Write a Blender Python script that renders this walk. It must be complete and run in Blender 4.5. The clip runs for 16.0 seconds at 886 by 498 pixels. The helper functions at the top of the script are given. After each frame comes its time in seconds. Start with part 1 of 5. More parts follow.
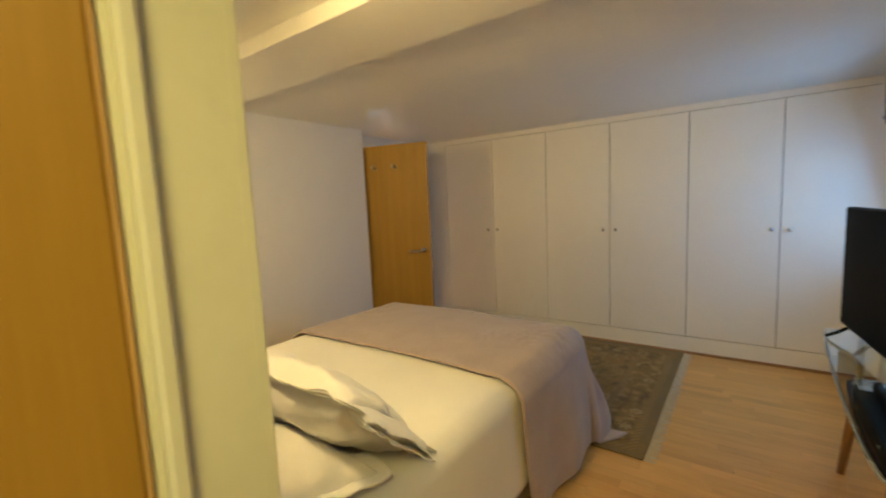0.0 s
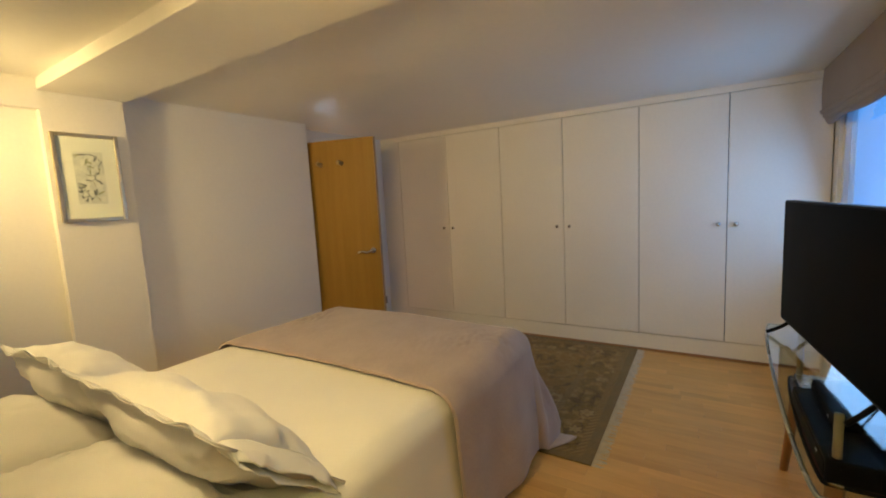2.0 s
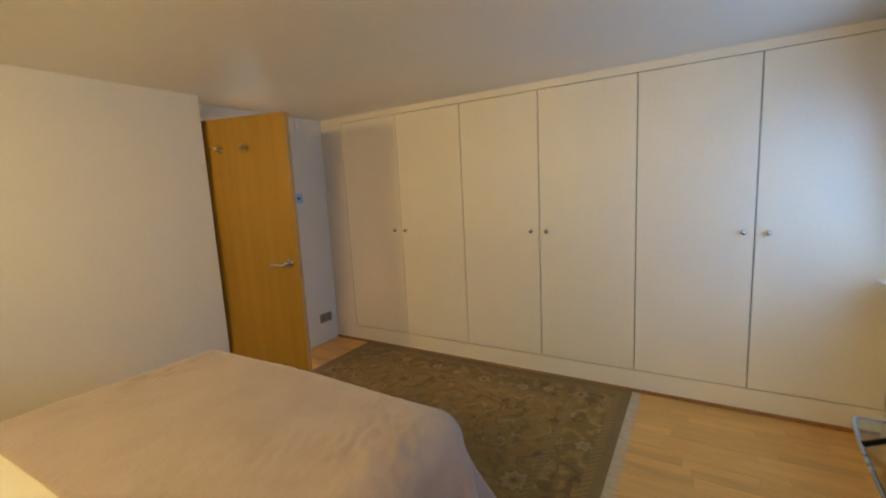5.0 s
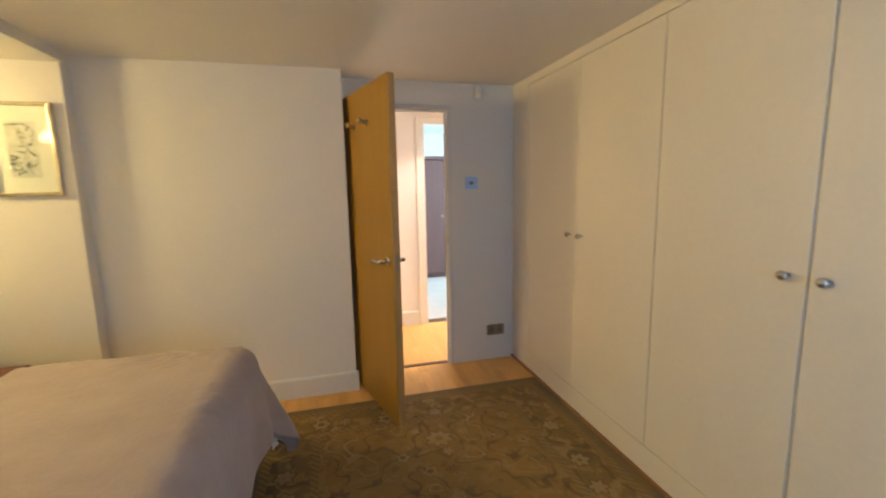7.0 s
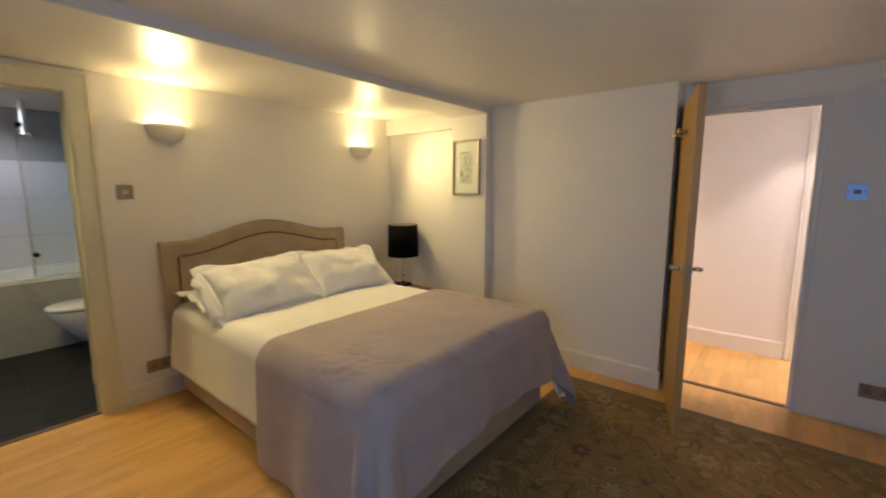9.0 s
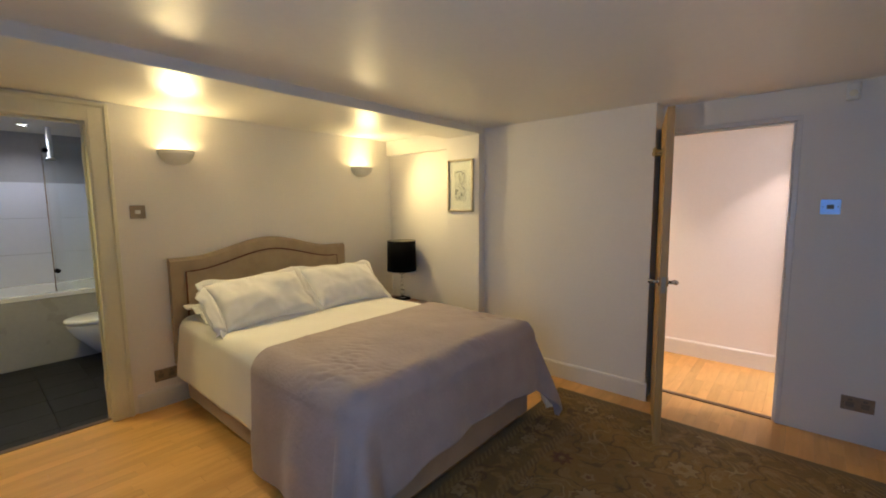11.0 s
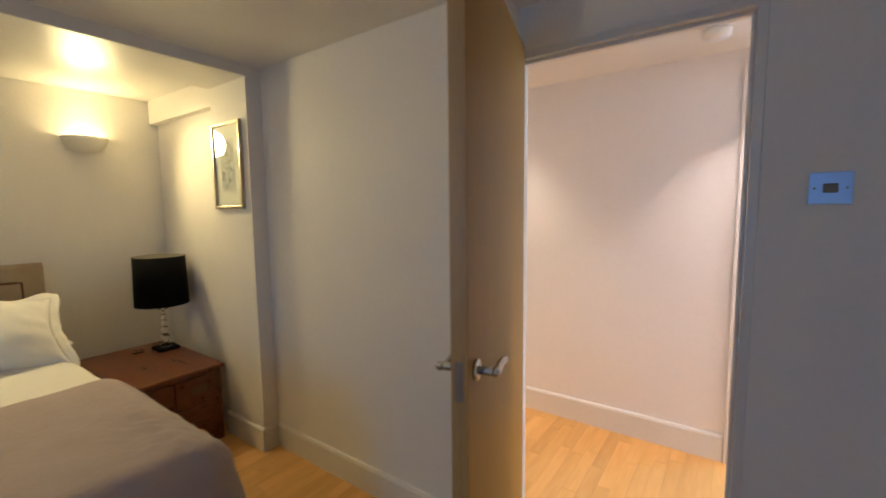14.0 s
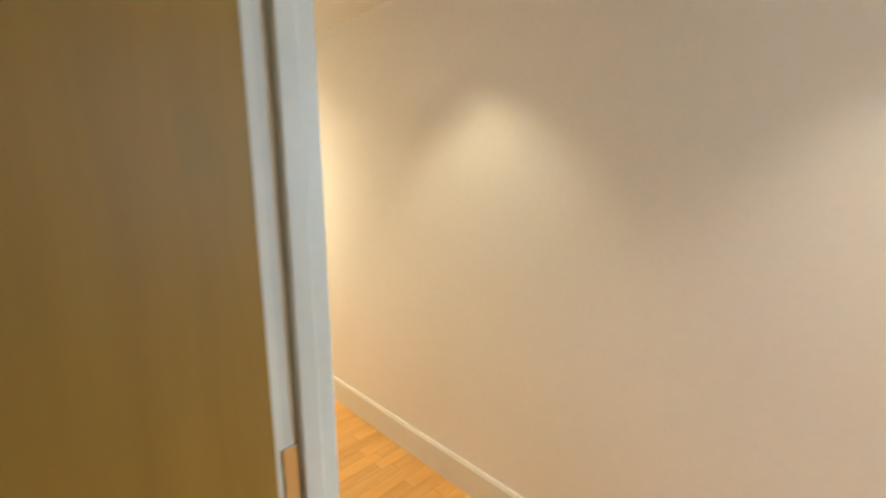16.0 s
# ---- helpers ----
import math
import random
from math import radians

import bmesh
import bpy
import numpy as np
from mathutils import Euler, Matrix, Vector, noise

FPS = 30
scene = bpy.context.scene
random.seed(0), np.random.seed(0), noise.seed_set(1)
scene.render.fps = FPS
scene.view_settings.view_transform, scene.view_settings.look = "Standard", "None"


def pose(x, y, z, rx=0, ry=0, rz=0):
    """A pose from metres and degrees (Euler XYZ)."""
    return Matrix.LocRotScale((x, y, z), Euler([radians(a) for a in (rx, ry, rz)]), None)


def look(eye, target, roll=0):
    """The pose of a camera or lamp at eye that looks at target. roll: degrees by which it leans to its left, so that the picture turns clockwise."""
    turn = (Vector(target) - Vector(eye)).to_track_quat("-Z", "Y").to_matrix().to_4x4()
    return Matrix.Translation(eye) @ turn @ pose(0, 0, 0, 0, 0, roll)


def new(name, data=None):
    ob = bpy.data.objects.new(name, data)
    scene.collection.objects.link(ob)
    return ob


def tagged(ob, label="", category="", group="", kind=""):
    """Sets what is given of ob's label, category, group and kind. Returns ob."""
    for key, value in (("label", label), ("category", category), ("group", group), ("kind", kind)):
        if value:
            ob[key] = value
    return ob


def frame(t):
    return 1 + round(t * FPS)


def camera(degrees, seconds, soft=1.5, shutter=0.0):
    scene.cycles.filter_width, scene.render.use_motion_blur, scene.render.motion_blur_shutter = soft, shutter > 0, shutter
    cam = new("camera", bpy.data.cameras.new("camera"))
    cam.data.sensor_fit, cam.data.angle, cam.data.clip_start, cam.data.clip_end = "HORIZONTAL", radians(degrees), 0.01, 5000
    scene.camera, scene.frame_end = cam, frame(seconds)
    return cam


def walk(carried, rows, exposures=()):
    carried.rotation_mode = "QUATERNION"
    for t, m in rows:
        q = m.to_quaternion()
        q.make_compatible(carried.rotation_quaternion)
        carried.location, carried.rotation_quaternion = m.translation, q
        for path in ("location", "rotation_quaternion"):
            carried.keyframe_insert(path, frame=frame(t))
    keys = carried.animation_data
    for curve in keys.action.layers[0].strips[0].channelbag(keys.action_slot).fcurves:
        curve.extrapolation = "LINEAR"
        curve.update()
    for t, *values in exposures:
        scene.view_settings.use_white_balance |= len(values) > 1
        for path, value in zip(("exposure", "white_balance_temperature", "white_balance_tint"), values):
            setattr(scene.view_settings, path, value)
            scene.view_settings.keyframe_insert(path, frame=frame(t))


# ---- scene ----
cam = camera(93.3, 16.0, soft=1.9, shutter=0.4)
PATH = [
    (0, (1.317, 0.524, 1.417), (2.926, 1.693, 1.2), -2.6),
    (0.5, (1.388, 0.544, 1.407), (3.12, 1.513, 1.162), -2.8),
    (1, (1.488, 0.494, 1.397), (3.213, 1.471, 1.128), -3.1),
    (1.5, (1.538, 0.471, 1.395), (3.238, 1.492, 1.136), -3.2),
    (2, (1.54, 0.461, 1.399), (3.224, 1.515, 1.169), -3.1),
    (2.5, (1.54, 0.461, 1.402), (3.227, 1.513, 1.187), -2.9),
    (3, (1.564, 0.49, 1.388), (3.281, 1.493, 1.175), -2.8),
    (3.5, (1.72, 0.583, 1.384), (3.483, 1.504, 1.178), -2.5),
    (3.7, (1.796, 0.595, 1.388), (3.582, 1.474, 1.192), -2.5),
    (5.8, (3.193, 0.593, 1.437), (4.63, 1.937, 1.081), -4.1),
    (6, (3.392, 0.568, 1.432), (4.705, 2.036, 1.088), -4.1),
    (6.5, (3.727, 0.587, 1.408), (4.683, 2.313, 1.086), -2.9),
    (7, (4.073, 0.654, 1.395), (4.579, 2.566, 1.101), -1.1),
    (7.5, (4.327, 0.674, 1.387), (4.263, 2.658, 1.145), 1.2),
    (8, (4.58, 0.567, 1.403), (3.838, 2.409, 1.163), 2.4),
    (8.5, (4.676, 0.433, 1.413), (3.622, 2.108, 1.12), 0.5),
    (9, (4.785, 0.285, 1.442), (3.538, 1.822, 1.157), -0.1),
    (9.2, (4.82, 0.252, 1.461), (3.51, 1.741, 1.196), -0.1),
    (11.3, (5.003, 0.301, 1.454), (3.715, 1.819, 1.261), -0.8),
    (11.5, (4.985, 0.356, 1.447), (3.762, 1.926, 1.248), -0.7),
    (12, (4.982, 0.658, 1.436), (3.881, 2.314, 1.225), -0.8),
    (12.5, (4.97, 0.993, 1.405), (3.984, 2.723, 1.213), -0.4),
    (13, (4.936, 1.374, 1.381), (3.946, 3.104, 1.207), -0.8),
    (13.5, (4.912, 1.733, 1.386), (3.863, 3.425, 1.198), -1.0),
    (14, (4.912, 2.135, 1.379), (3.759, 3.758, 1.183), -0.7),
    (14.5, (4.88, 2.533, 1.377), (3.635, 4.084, 1.166), -1.1),
    (15, (4.842, 2.925, 1.390), (3.511, 4.390, 1.105), -1.4),
    (15.5, (4.780, 3.221, 1.394), (3.421, 4.651, 1.069), -0.6),
    (16, (4.680, 3.502, 1.394), (3.279, 4.886, 1.043), -0.2),
]
EXPOSURES = [(0, 1.55, 6900, 10), (0.5, 1.42, 6700, 12), (2, 1.4, 6700, 13), (3.6, 1.4, 6300, 11), (5.9, 1.95, 7900, 9), (6.5, 1.98, 7500, 8), (7.5, 1.72, 6700, 11), (9, 1.52, 6200, 13), (12, 1.45, 6000, 14), (14, 1.28, 5900, 12), (15, 1.1, 6500, 8), (15.6, 1.17, 6900, 1), (16, 1.07, 6400, -5)]
walk(cam, [(t, look(eye, target, roll)) for t, eye, target, roll in PATH], EXPOSURES)

# ---- world and large lights ----
world = bpy.data.worlds.new("world")
scene.world = world
world.use_nodes = True
wn = world.node_tree.nodes
sky = wn.new("ShaderNodeTexSky")
sky.sky_type = "NISHITA"
sky.sun_disc = False
sky.sun_elevation, sky.sun_rotation = radians(35), radians(200)
world.node_tree.links.new(sky.outputs[0], wn["Background"].inputs[0])
wn["Background"].inputs[1].default_value = 0.08


def lamp(name, kind, m, power, colour, size=0.1, size_y=None, spot=None, blend=0.4):
    data = bpy.data.lights.new(name, kind)
    data.energy, data.color = power, colour
    if kind == "AREA":
        data.shape, data.size, data.size_y = "RECTANGLE", size, size_y or size
    else:
        data.shadow_soft_size = size
    if kind == "SPOT":
        data.spot_size, data.spot_blend = radians(spot), blend
    ob = new(name, data)
    ob.matrix_world = m
    return ob


WARM = (1.0, 0.755, 0.32)
SOFT = (1.0, 0.78, 0.66)
AMBER = (1.0, 0.80, 0.56)
BLUE = (0.27, 0.57, 1.0)
XH = 1.50
SCONCES = ((1.36, 1.86), (3.03, 1.845))
for sy, sz in SCONCES:
    # added unseen beam down over the bed, in place of light off the ceiling
    lamp("sconce_bounce_fill", "SPOT", look((XH + 0.142, sy, sz + 0.030), (XH + 0.942, sy, sz - 0.50)), 24.0, WARM, 0.10, spot=148, blend=1.0)
    lamp("sconce_uplight_lamp", "SPOT", look((XH + 0.10, sy, sz - 0.002), (XH + 0.55, sy, sz + 0.6)), 4.0, WARM, 0.035, spot=165, blend=1.0)
    lamp("sconce_glow_lamp", "POINT", pose(XH + 0.06, sy, sz - 0.008), 0.28, WARM, 0.022)
# daylight in the window's opening, shining into the room
lamp("window_daylight", "AREA", look((4.66, -0.27, 1.33), (4.62, 3.0, 0.55)), 3.2, BLUE, 1.0, 0.85)
# hall downlights over the far hall wall; the last two are added fill, unseen
for hx, hp, cone, edge, tone in ((3.66, 8.8, 88, 0.6, AMBER), (4.98, 8.8, 92, 0.55, SOFT), (1.75, 45, 150, 0.9, AMBER), (6.1, 36, 150, 0.9, SOFT)):
    lamp("hall_downlight_and_fill", "SPOT", pose(hx, 4.36, 2.105), hp, tone, 0.03, spot=cone, blend=edge)
# bathroom downlights and the far room's daylight
lamp("bath_downlight_lamp", "SPOT", pose(0.95, 0.35, 2.2), 30, (1.0, 0.83, 0.30), 0.16, spot=150, blend=0.8)
lamp("bath_downlight_lamp", "SPOT", pose(-0.55, 0.75, 2.2), 6, (0.95, 0.95, 1.0), 0.03, spot=150, blend=0.8)
lamp("far_daylight", "AREA", look((7.3, 6.4, 1.5), (5.2, 6.4, 1.0)), 38, (0.38, 0.68, 1.0), 1.2, 1.2)


# ---- materials ----
def mat(name, colour, rough=0.5, metal=0.0, spread=0.06, scale=6.0, fine=90.0, bump=0.05, bump_scale=None, second=None, stretch=(1, 1, 1),
        random_shade=0.0, coat=0.0, sheen=0.0, transmission=0.0, emit=None, power=0.0, rough_spread=0.08, spec=0.5):
    m = bpy.data.materials.new(name)
    m.use_nodes = True
    n, l = m.node_tree.nodes, m.node_tree.links
    b = n["Principled BSDF"]
    b.inputs["Roughness"].default_value, b.inputs["Metallic"].default_value = rough, metal
    b.inputs["Specular IOR Level"].default_value = spec
    b.inputs["Coat Weight"].default_value = coat
    b.inputs["Sheen Weight"].default_value = sheen
    b.inputs["Transmission Weight"].default_value = transmission
    tc = n.new("ShaderNodeTexCoord")
    mp = n.new("ShaderNodeMapping")
    mp.inputs["Scale"].default_value = stretch
    l.new(tc.outputs["Object"], mp.inputs["Vector"])
    vec = mp.outputs["Vector"]
    info = None
    if random_shade:
        info = n.new("ShaderNodeObjectInfo")
        add = n.new("ShaderNodeVectorMath")
        add.operation = "MULTIPLY_ADD"
        add.inputs[1].default_value = (37.0, 17.0, 23.0)
        l.new(info.outputs["Random"], add.inputs[0])
        l.new(vec, add.inputs[2])
        vec = add.outputs["Vector"]
    big, small = n.new("ShaderNodeTexNoise"), n.new("ShaderNodeTexNoise")
    big.inputs["Scale"].default_value, small.inputs["Scale"].default_value = scale, fine
    big.inputs["Detail"].default_value, small.inputs["Detail"].default_value = 4, 3
    l.new(vec, big.inputs["Vector"])
    l.new(vec, small.inputs["Vector"])
    mix = n.new("ShaderNodeMix")
    mix.data_type = "FLOAT"
    mix.inputs[0].default_value = 0.35
    l.new(big.outputs["Fac"], mix.inputs[2])
    l.new(small.outputs["Fac"], mix.inputs[3])
    ramp = n.new("ShaderNodeValToRGB")
    c2 = second or tuple(c * (1 - 2.2 * spread) for c in colour)
    ramp.color_ramp.elements[0].position, ramp.color_ramp.elements[1].position = 0.36, 0.62
    ramp.color_ramp.elements[0].color = (*c2, 1)
    ramp.color_ramp.elements[1].color = (*colour, 1)
    l.new(mix.outputs[0], ramp.inputs[0])
    out = ramp.outputs[0]
    if random_shade:
        hsv = n.new("ShaderNodeHueSaturation")
        mr = n.new("ShaderNodeMapRange")
        mr.inputs["To Min"].default_value, mr.inputs["To Max"].default_value = 1 - random_shade, 1 + random_shade
        l.new(info.outputs["Random"], mr.inputs["Value"])
        l.new(mr.outputs[0], hsv.inputs["Value"])
        l.new(out, hsv.inputs["Color"])
        out = hsv.outputs[0]
    l.new(out, b.inputs["Base Color"])
    rr = n.new("ShaderNodeMapRange")
    rr.inputs["To Min"].default_value, rr.inputs["To Max"].default_value = max(0.02, rough - rough_spread), min(1, rough + rough_spread)
    l.new(big.outputs["Fac"], rr.inputs["Value"])
    l.new(rr.outputs[0], b.inputs["Roughness"])
    if bump:
        bn = n.new("ShaderNodeBump")
        bn.inputs["Strength"].default_value, bn.inputs["Distance"].default_value = bump, 0.01
        src = small
        if bump_scale:
            src = n.new("ShaderNodeTexNoise")
            src.inputs["Scale"].default_value = bump_scale
            l.new(vec, src.inputs["Vector"])
        l.new(src.outputs["Fac"], bn.inputs["Height"])
        l.new(bn.outputs[0], b.inputs["Normal"])
    if emit:
        b.inputs["Emission Color"].default_value = (*emit, 1)
        b.inputs["Emission Strength"].default_value = power
    return m


M_WALL = mat("wall_paint", (0.85, 0.82, 0.76), 0.6, spread=0.02, scale=1.2, fine=60, bump=0.06, bump_scale=45)
M_CEIL = mat("ceiling_paint", (0.82, 0.79, 0.73), 0.43, rough_spread=0.02, spread=0.02, scale=0.8, fine=30, bump=0.03, bump_scale=7)
M_HALLWALL = mat("hall_paint", (0.86, 0.82, 0.78), 0.55, spread=0.02, scale=1.0, fine=60, bump=0.05, bump_scale=40)
M_TRIM = mat("trim_paint", (0.80, 0.78, 0.73), 0.38, spread=0.03, scale=3, fine=60, bump=0.03)
M_FRAME = mat("cream_frame_paint", (0.78, 0.76, 0.60), 0.35, spread=0.03, scale=4, fine=50, bump=0.03)
M_WARD = mat("wardrobe_paint", (0.82, 0.78, 0.71), 0.42, spread=0.025, scale=1.5, fine=50, bump=0.03, bump_scale=20)
M_GAP = mat("dark_gap", (0.05, 0.045, 0.04), 0.8, spread=0.05, bump=0)
M_OAK = mat("oak_strip", (0.74, 0.425, 0.140), 0.40, spec=0.32, spread=0.1, scale=2.4, fine=8, bump=0.02, second=(0.63, 0.340, 0.100), stretch=(5, 0.7, 5), random_shade=0.09)
M_PALEFLOOR = mat("pale_carpet", (0.50, 0.40, 0.33), 0.8, spread=0.05, scale=5, fine=200, bump=0.1)
M_FARWOOD = mat("plum_brown_wood", (0.17, 0.080, 0.068), 0.45, spread=0.15, scale=3, fine=30, bump=0.03, second=(0.14, 0.062, 0.055), stretch=(8, 8, 0.6))
M_DOOR = mat("oak_veneer_door", (0.375, 0.207, 0.036), 0.47, spec=0.3, spread=0.1, scale=2.2, fine=24, bump=0.03, second=(0.325, 0.175, 0.028), stretch=(9, 9, 0.5))
M_EDGE = mat("oak_lipping", (0.55, 0.34, 0.13), 0.45, spread=0.1, scale=3, fine=30, bump=0.03, second=(0.42, 0.25, 0.09), stretch=(9, 9, 0.6))
M_CHROME = mat("brushed_steel", (0.62, 0.60, 0.57), 0.25, 1.0, spread=0.04, scale=20, fine=150, bump=0.02)
M_BRASS = mat("dull_brass", (0.56, 0.42, 0.20), 0.36, 0.8, spread=0.08, scale=30, fine=120, bump=0.02)
M_PLATE = mat("steel_socket_plate", (0.36, 0.30, 0.23), 0.38, 0.85, spread=0.06, scale=20, fine=150, bump=0.02)
M_WHITEPL = mat("white_plastic", (0.78, 0.78, 0.76), 0.35, spread=0.02, scale=10, fine=80, bump=0)
M_BLACKPL = mat("black_plastic", (0.006, 0.0056, 0.006), 0.5, spec=0.08, spread=0.1, scale=10, fine=120, bump=0.03)
M_RIM = mat("polished_glass_edge", (0.34, 0.35, 0.31), 0.28, 0.5, spread=0.04, bump=0)
# steel post; its warm reflections are put into the brassy base colour
M_POST = mat("warm_reflecting_post", (0.62, 0.52, 0.30), 0.34, 0.75, spread=0.05, scale=20, fine=120, bump=0.02)
M_SCREEN = mat("tv_screen", (0.002, 0.002, 0.002), 0.3, spec=0.006, spread=0.05, scale=3, fine=20, bump=0)
M_SHEET = mat("cream_cotton", (0.86, 0.84, 0.79), 0.85, spread=0.02, scale=4, fine=300, bump=0.12, bump_scale=14, sheen=0.15)
M_PILLOW = mat("white_cotton", (0.87, 0.86, 0.83), 0.85, spread=0.02, scale=5, fine=300, bump=0.13, bump_scale=17, sheen=0.15)
M_THROW = mat("dusky_pink_throw", (0.455, 0.362, 0.33), 0.9, spread=0.06, scale=7, fine=260, bump=0.26, bump_scale=42, second=(0.395, 0.308, 0.275), sheen=0.3)
M_LINEN = mat("beige_linen", (0.42, 0.33, 0.215), 0.9, spread=0.06, scale=10, fine=400, bump=0.15, second=(0.35, 0.27, 0.18), sheen=0.2)
M_BASE = mat("divan_fabric", (0.45, 0.335, 0.225), 0.9, spread=0.06, scale=8, fine=350, bump=0.15, sheen=0.2)
M_MAHOG = mat("mahogany", (0.165, 0.046, 0.014), 0.30, spread=0.15, scale=3, fine=30, bump=0.03, second=(0.085, 0.020, 0.006), stretch=(1, 8, 8))
M_SHADE = mat("black_lampshade", (0.004, 0.004, 0.0045), 0.8, spec=0.08, spread=0.1, scale=20, fine=300, bump=0.1)
M_SHADE_IN = mat("lampshade_lining", (0.55, 0.50, 0.38), 0.6, spread=0.04, bump=0)
M_PLASTER = mat("sconce_plaster", (0.82, 0.79, 0.72), 0.7, spread=0.02, scale=8, fine=90, bump=0.05)
M_SILVER = mat("silver_frame", (0.60, 0.53, 0.38), 0.32, 0.9, spread=0.1, scale=25, fine=150, bump=0.08)
M_MAT = mat("picture_mount", (0.80, 0.76, 0.64), 0.8, spread=0.02, scale=10, fine=200, bump=0.02)
M_FRINGE = mat("rug_fringe", (0.62, 0.54, 0.42), 0.95, spread=0.1, scale=30, fine=300, bump=0.3)
M_BLIND = mat("taupe_blind", (0.27, 0.22, 0.20), 0.85, spread=0.05, scale=6, fine=300, bump=0.12, sheen=0.15)
# ivory lining; the daylight glowing through it is put in as gold
M_LINING = mat("blind_lining", (0.62, 0.52, 0.24), 0.85, spread=0.06, scale=8, fine=200, bump=0.15)
M_DARKTILE = mat("slate_floor_tile", (0.016, 0.015, 0.016), 0.45, spec=0.25, spread=0.3, scale=4, fine=40, bump=0.12, second=(0.010, 0.010, 0.011), random_shade=0.2)
M_TILE = mat("white_wall_tile", (0.74, 0.74, 0.75), 0.18, spread=0.02, scale=3, fine=20, bump=0.01, random_shade=0.02)
M_GREYTILE = mat("grey_bath_panel", (0.42, 0.41, 0.39), 0.3, spread=0.05, scale=4, fine=30, bump=0.02)
M_CERAMIC = mat("white_ceramic", (0.82, 0.82, 0.80), 0.12, spread=0.01, scale=4, fine=20, bump=0)
M_BROWNWOOD = mat("dark_wardrobe_wood", (0.085, 0.028, 0.022), 0.45, spread=0.15, scale=3, fine=30, bump=0.03, second=(0.07, 0.022, 0.02), stretch=(8, 8, 0.6))
M_LEGWOOD = mat("teak_leg", (0.36, 0.17, 0.06), 0.4, spread=0.12, scale=4, fine=40, bump=0.03, stretch=(8, 8, 1))
M_STRIP = mat("dark_threshold", (0.16, 0.082, 0.036), 0.4, spread=0.1, scale=8, fine=60, bump=0.05)
M_BULB = mat("lit_bulb", (1, 0.9, 0.7), 0.5, emit=(1.0, 0.78, 0.40), power=14.0, bump=0)
M_DOWN = mat("lit_downlight", (1, 0.95, 0.9), 0.5, emit=(1.0, 0.95, 0.9), power=9.0, bump=0)
M_SKYGLOW = mat("daylight_haze", (0.1, 0.2, 0.4), 0.9, emit=(0.09, 0.36, 1.0), power=0.55, bump=0)
M_FARGLOW = mat("far_daylight_haze", (0.1, 0.2, 0.4), 0.9, emit=(0.45, 0.75, 1.0), power=1.1, bump=0)


def glass(name, colour=(0.9, 0.95, 0.94), rough=0.02):
    m = bpy.data.materials.new(name)
    m.use_nodes = True
    b = m.node_tree.nodes["Principled BSDF"]
    b.inputs["Base Color"].default_value = (*colour, 1)
    b.inputs["Roughness"].default_value = rough
    b.inputs["Transmission Weight"].default_value = 1.0
    b.inputs["IOR"].default_value = 1.45
    return m


M_GLASS = glass("clear_glass")
M_CRYSTAL = glass("crystal", (0.95, 0.95, 0.93))
M_TABLEGLASS = glass("table_glass", (0.80, 0.88, 0.86))


# ---- builders ----
def finish(bm, name, material, smooth=False):
    me = bpy.data.meshes.new(name)
    bmesh.ops.recalc_face_normals(bm, faces=bm.faces)
    bm.to_mesh(me)
    bm.free()
    if smooth:
        for p in me.polygons:
            p.use_smooth = True
    me.materials.append(material)
    return me


def box(bm, lo, hi, bevel=0.0, seg=2, m=None):
    lo, hi = Vector(lo), Vector(hi)
    made = bmesh.ops.create_cube(bm, size=1.0, matrix=Matrix.Translation((lo + hi) / 2) @ Matrix.Diagonal((*(hi - lo), 1)))
    verts = made["verts"]
    if bevel:
        edges = list({e for v in verts for e in v.link_edges})
        out = bmesh.ops.bevel(bm, geom=edges, offset=bevel, segments=seg, profile=0.5, affect="EDGES")
        verts = list({v for f in out["faces"] for v in f.verts} | {v for v in verts if v.is_valid})
    if m is not None:
        bmesh.ops.transform(bm, matrix=m, verts=verts)
    return bm


def cyl(bm, a, b, r1, r2=None, seg=20):
    a, b = Vector(a), Vector(b)
    d = b - a
    m = Matrix.Translation((a + b) / 2) @ d.to_track_quat("Z", "Y").to_matrix().to_4x4()
    bmesh.ops.create_cone(bm, cap_ends=True, segments=seg, radius1=r1, radius2=r1 if r2 is None else r2, depth=d.length, matrix=m)
    return bm


def ball(bm, c, r, squash=(1, 1, 1), u=20, v=12):
    bmesh.ops.create_uvsphere(bm, u_segments=u, v_segments=v, radius=r, matrix=Matrix.Translation(c) @ Matrix.Diagonal((*squash, 1)))
    return bm


def lathe(bm, profile, centre=(0, 0, 0), seg=28, sweep=2 * math.pi):
    """Turn a profile of (radius, height) round the upright axis."""
    rings = []
    full = abs(sweep - 2 * math.pi) < 1e-6
    for k in range(seg if full else seg + 1):
        a = sweep * k / seg
        rings.append([bm.verts.new((centre[0] + r * math.cos(a), centre[1] + r * math.sin(a), centre[2] + z)) for r, z in profile])
    for k in range(seg):
        p, q = rings[k], rings[(k + 1) % len(rings)]
        for i in range(len(profile) - 1):
            bm.faces.new((p[i], q[i], q[i + 1], p[i + 1]))
    return bm


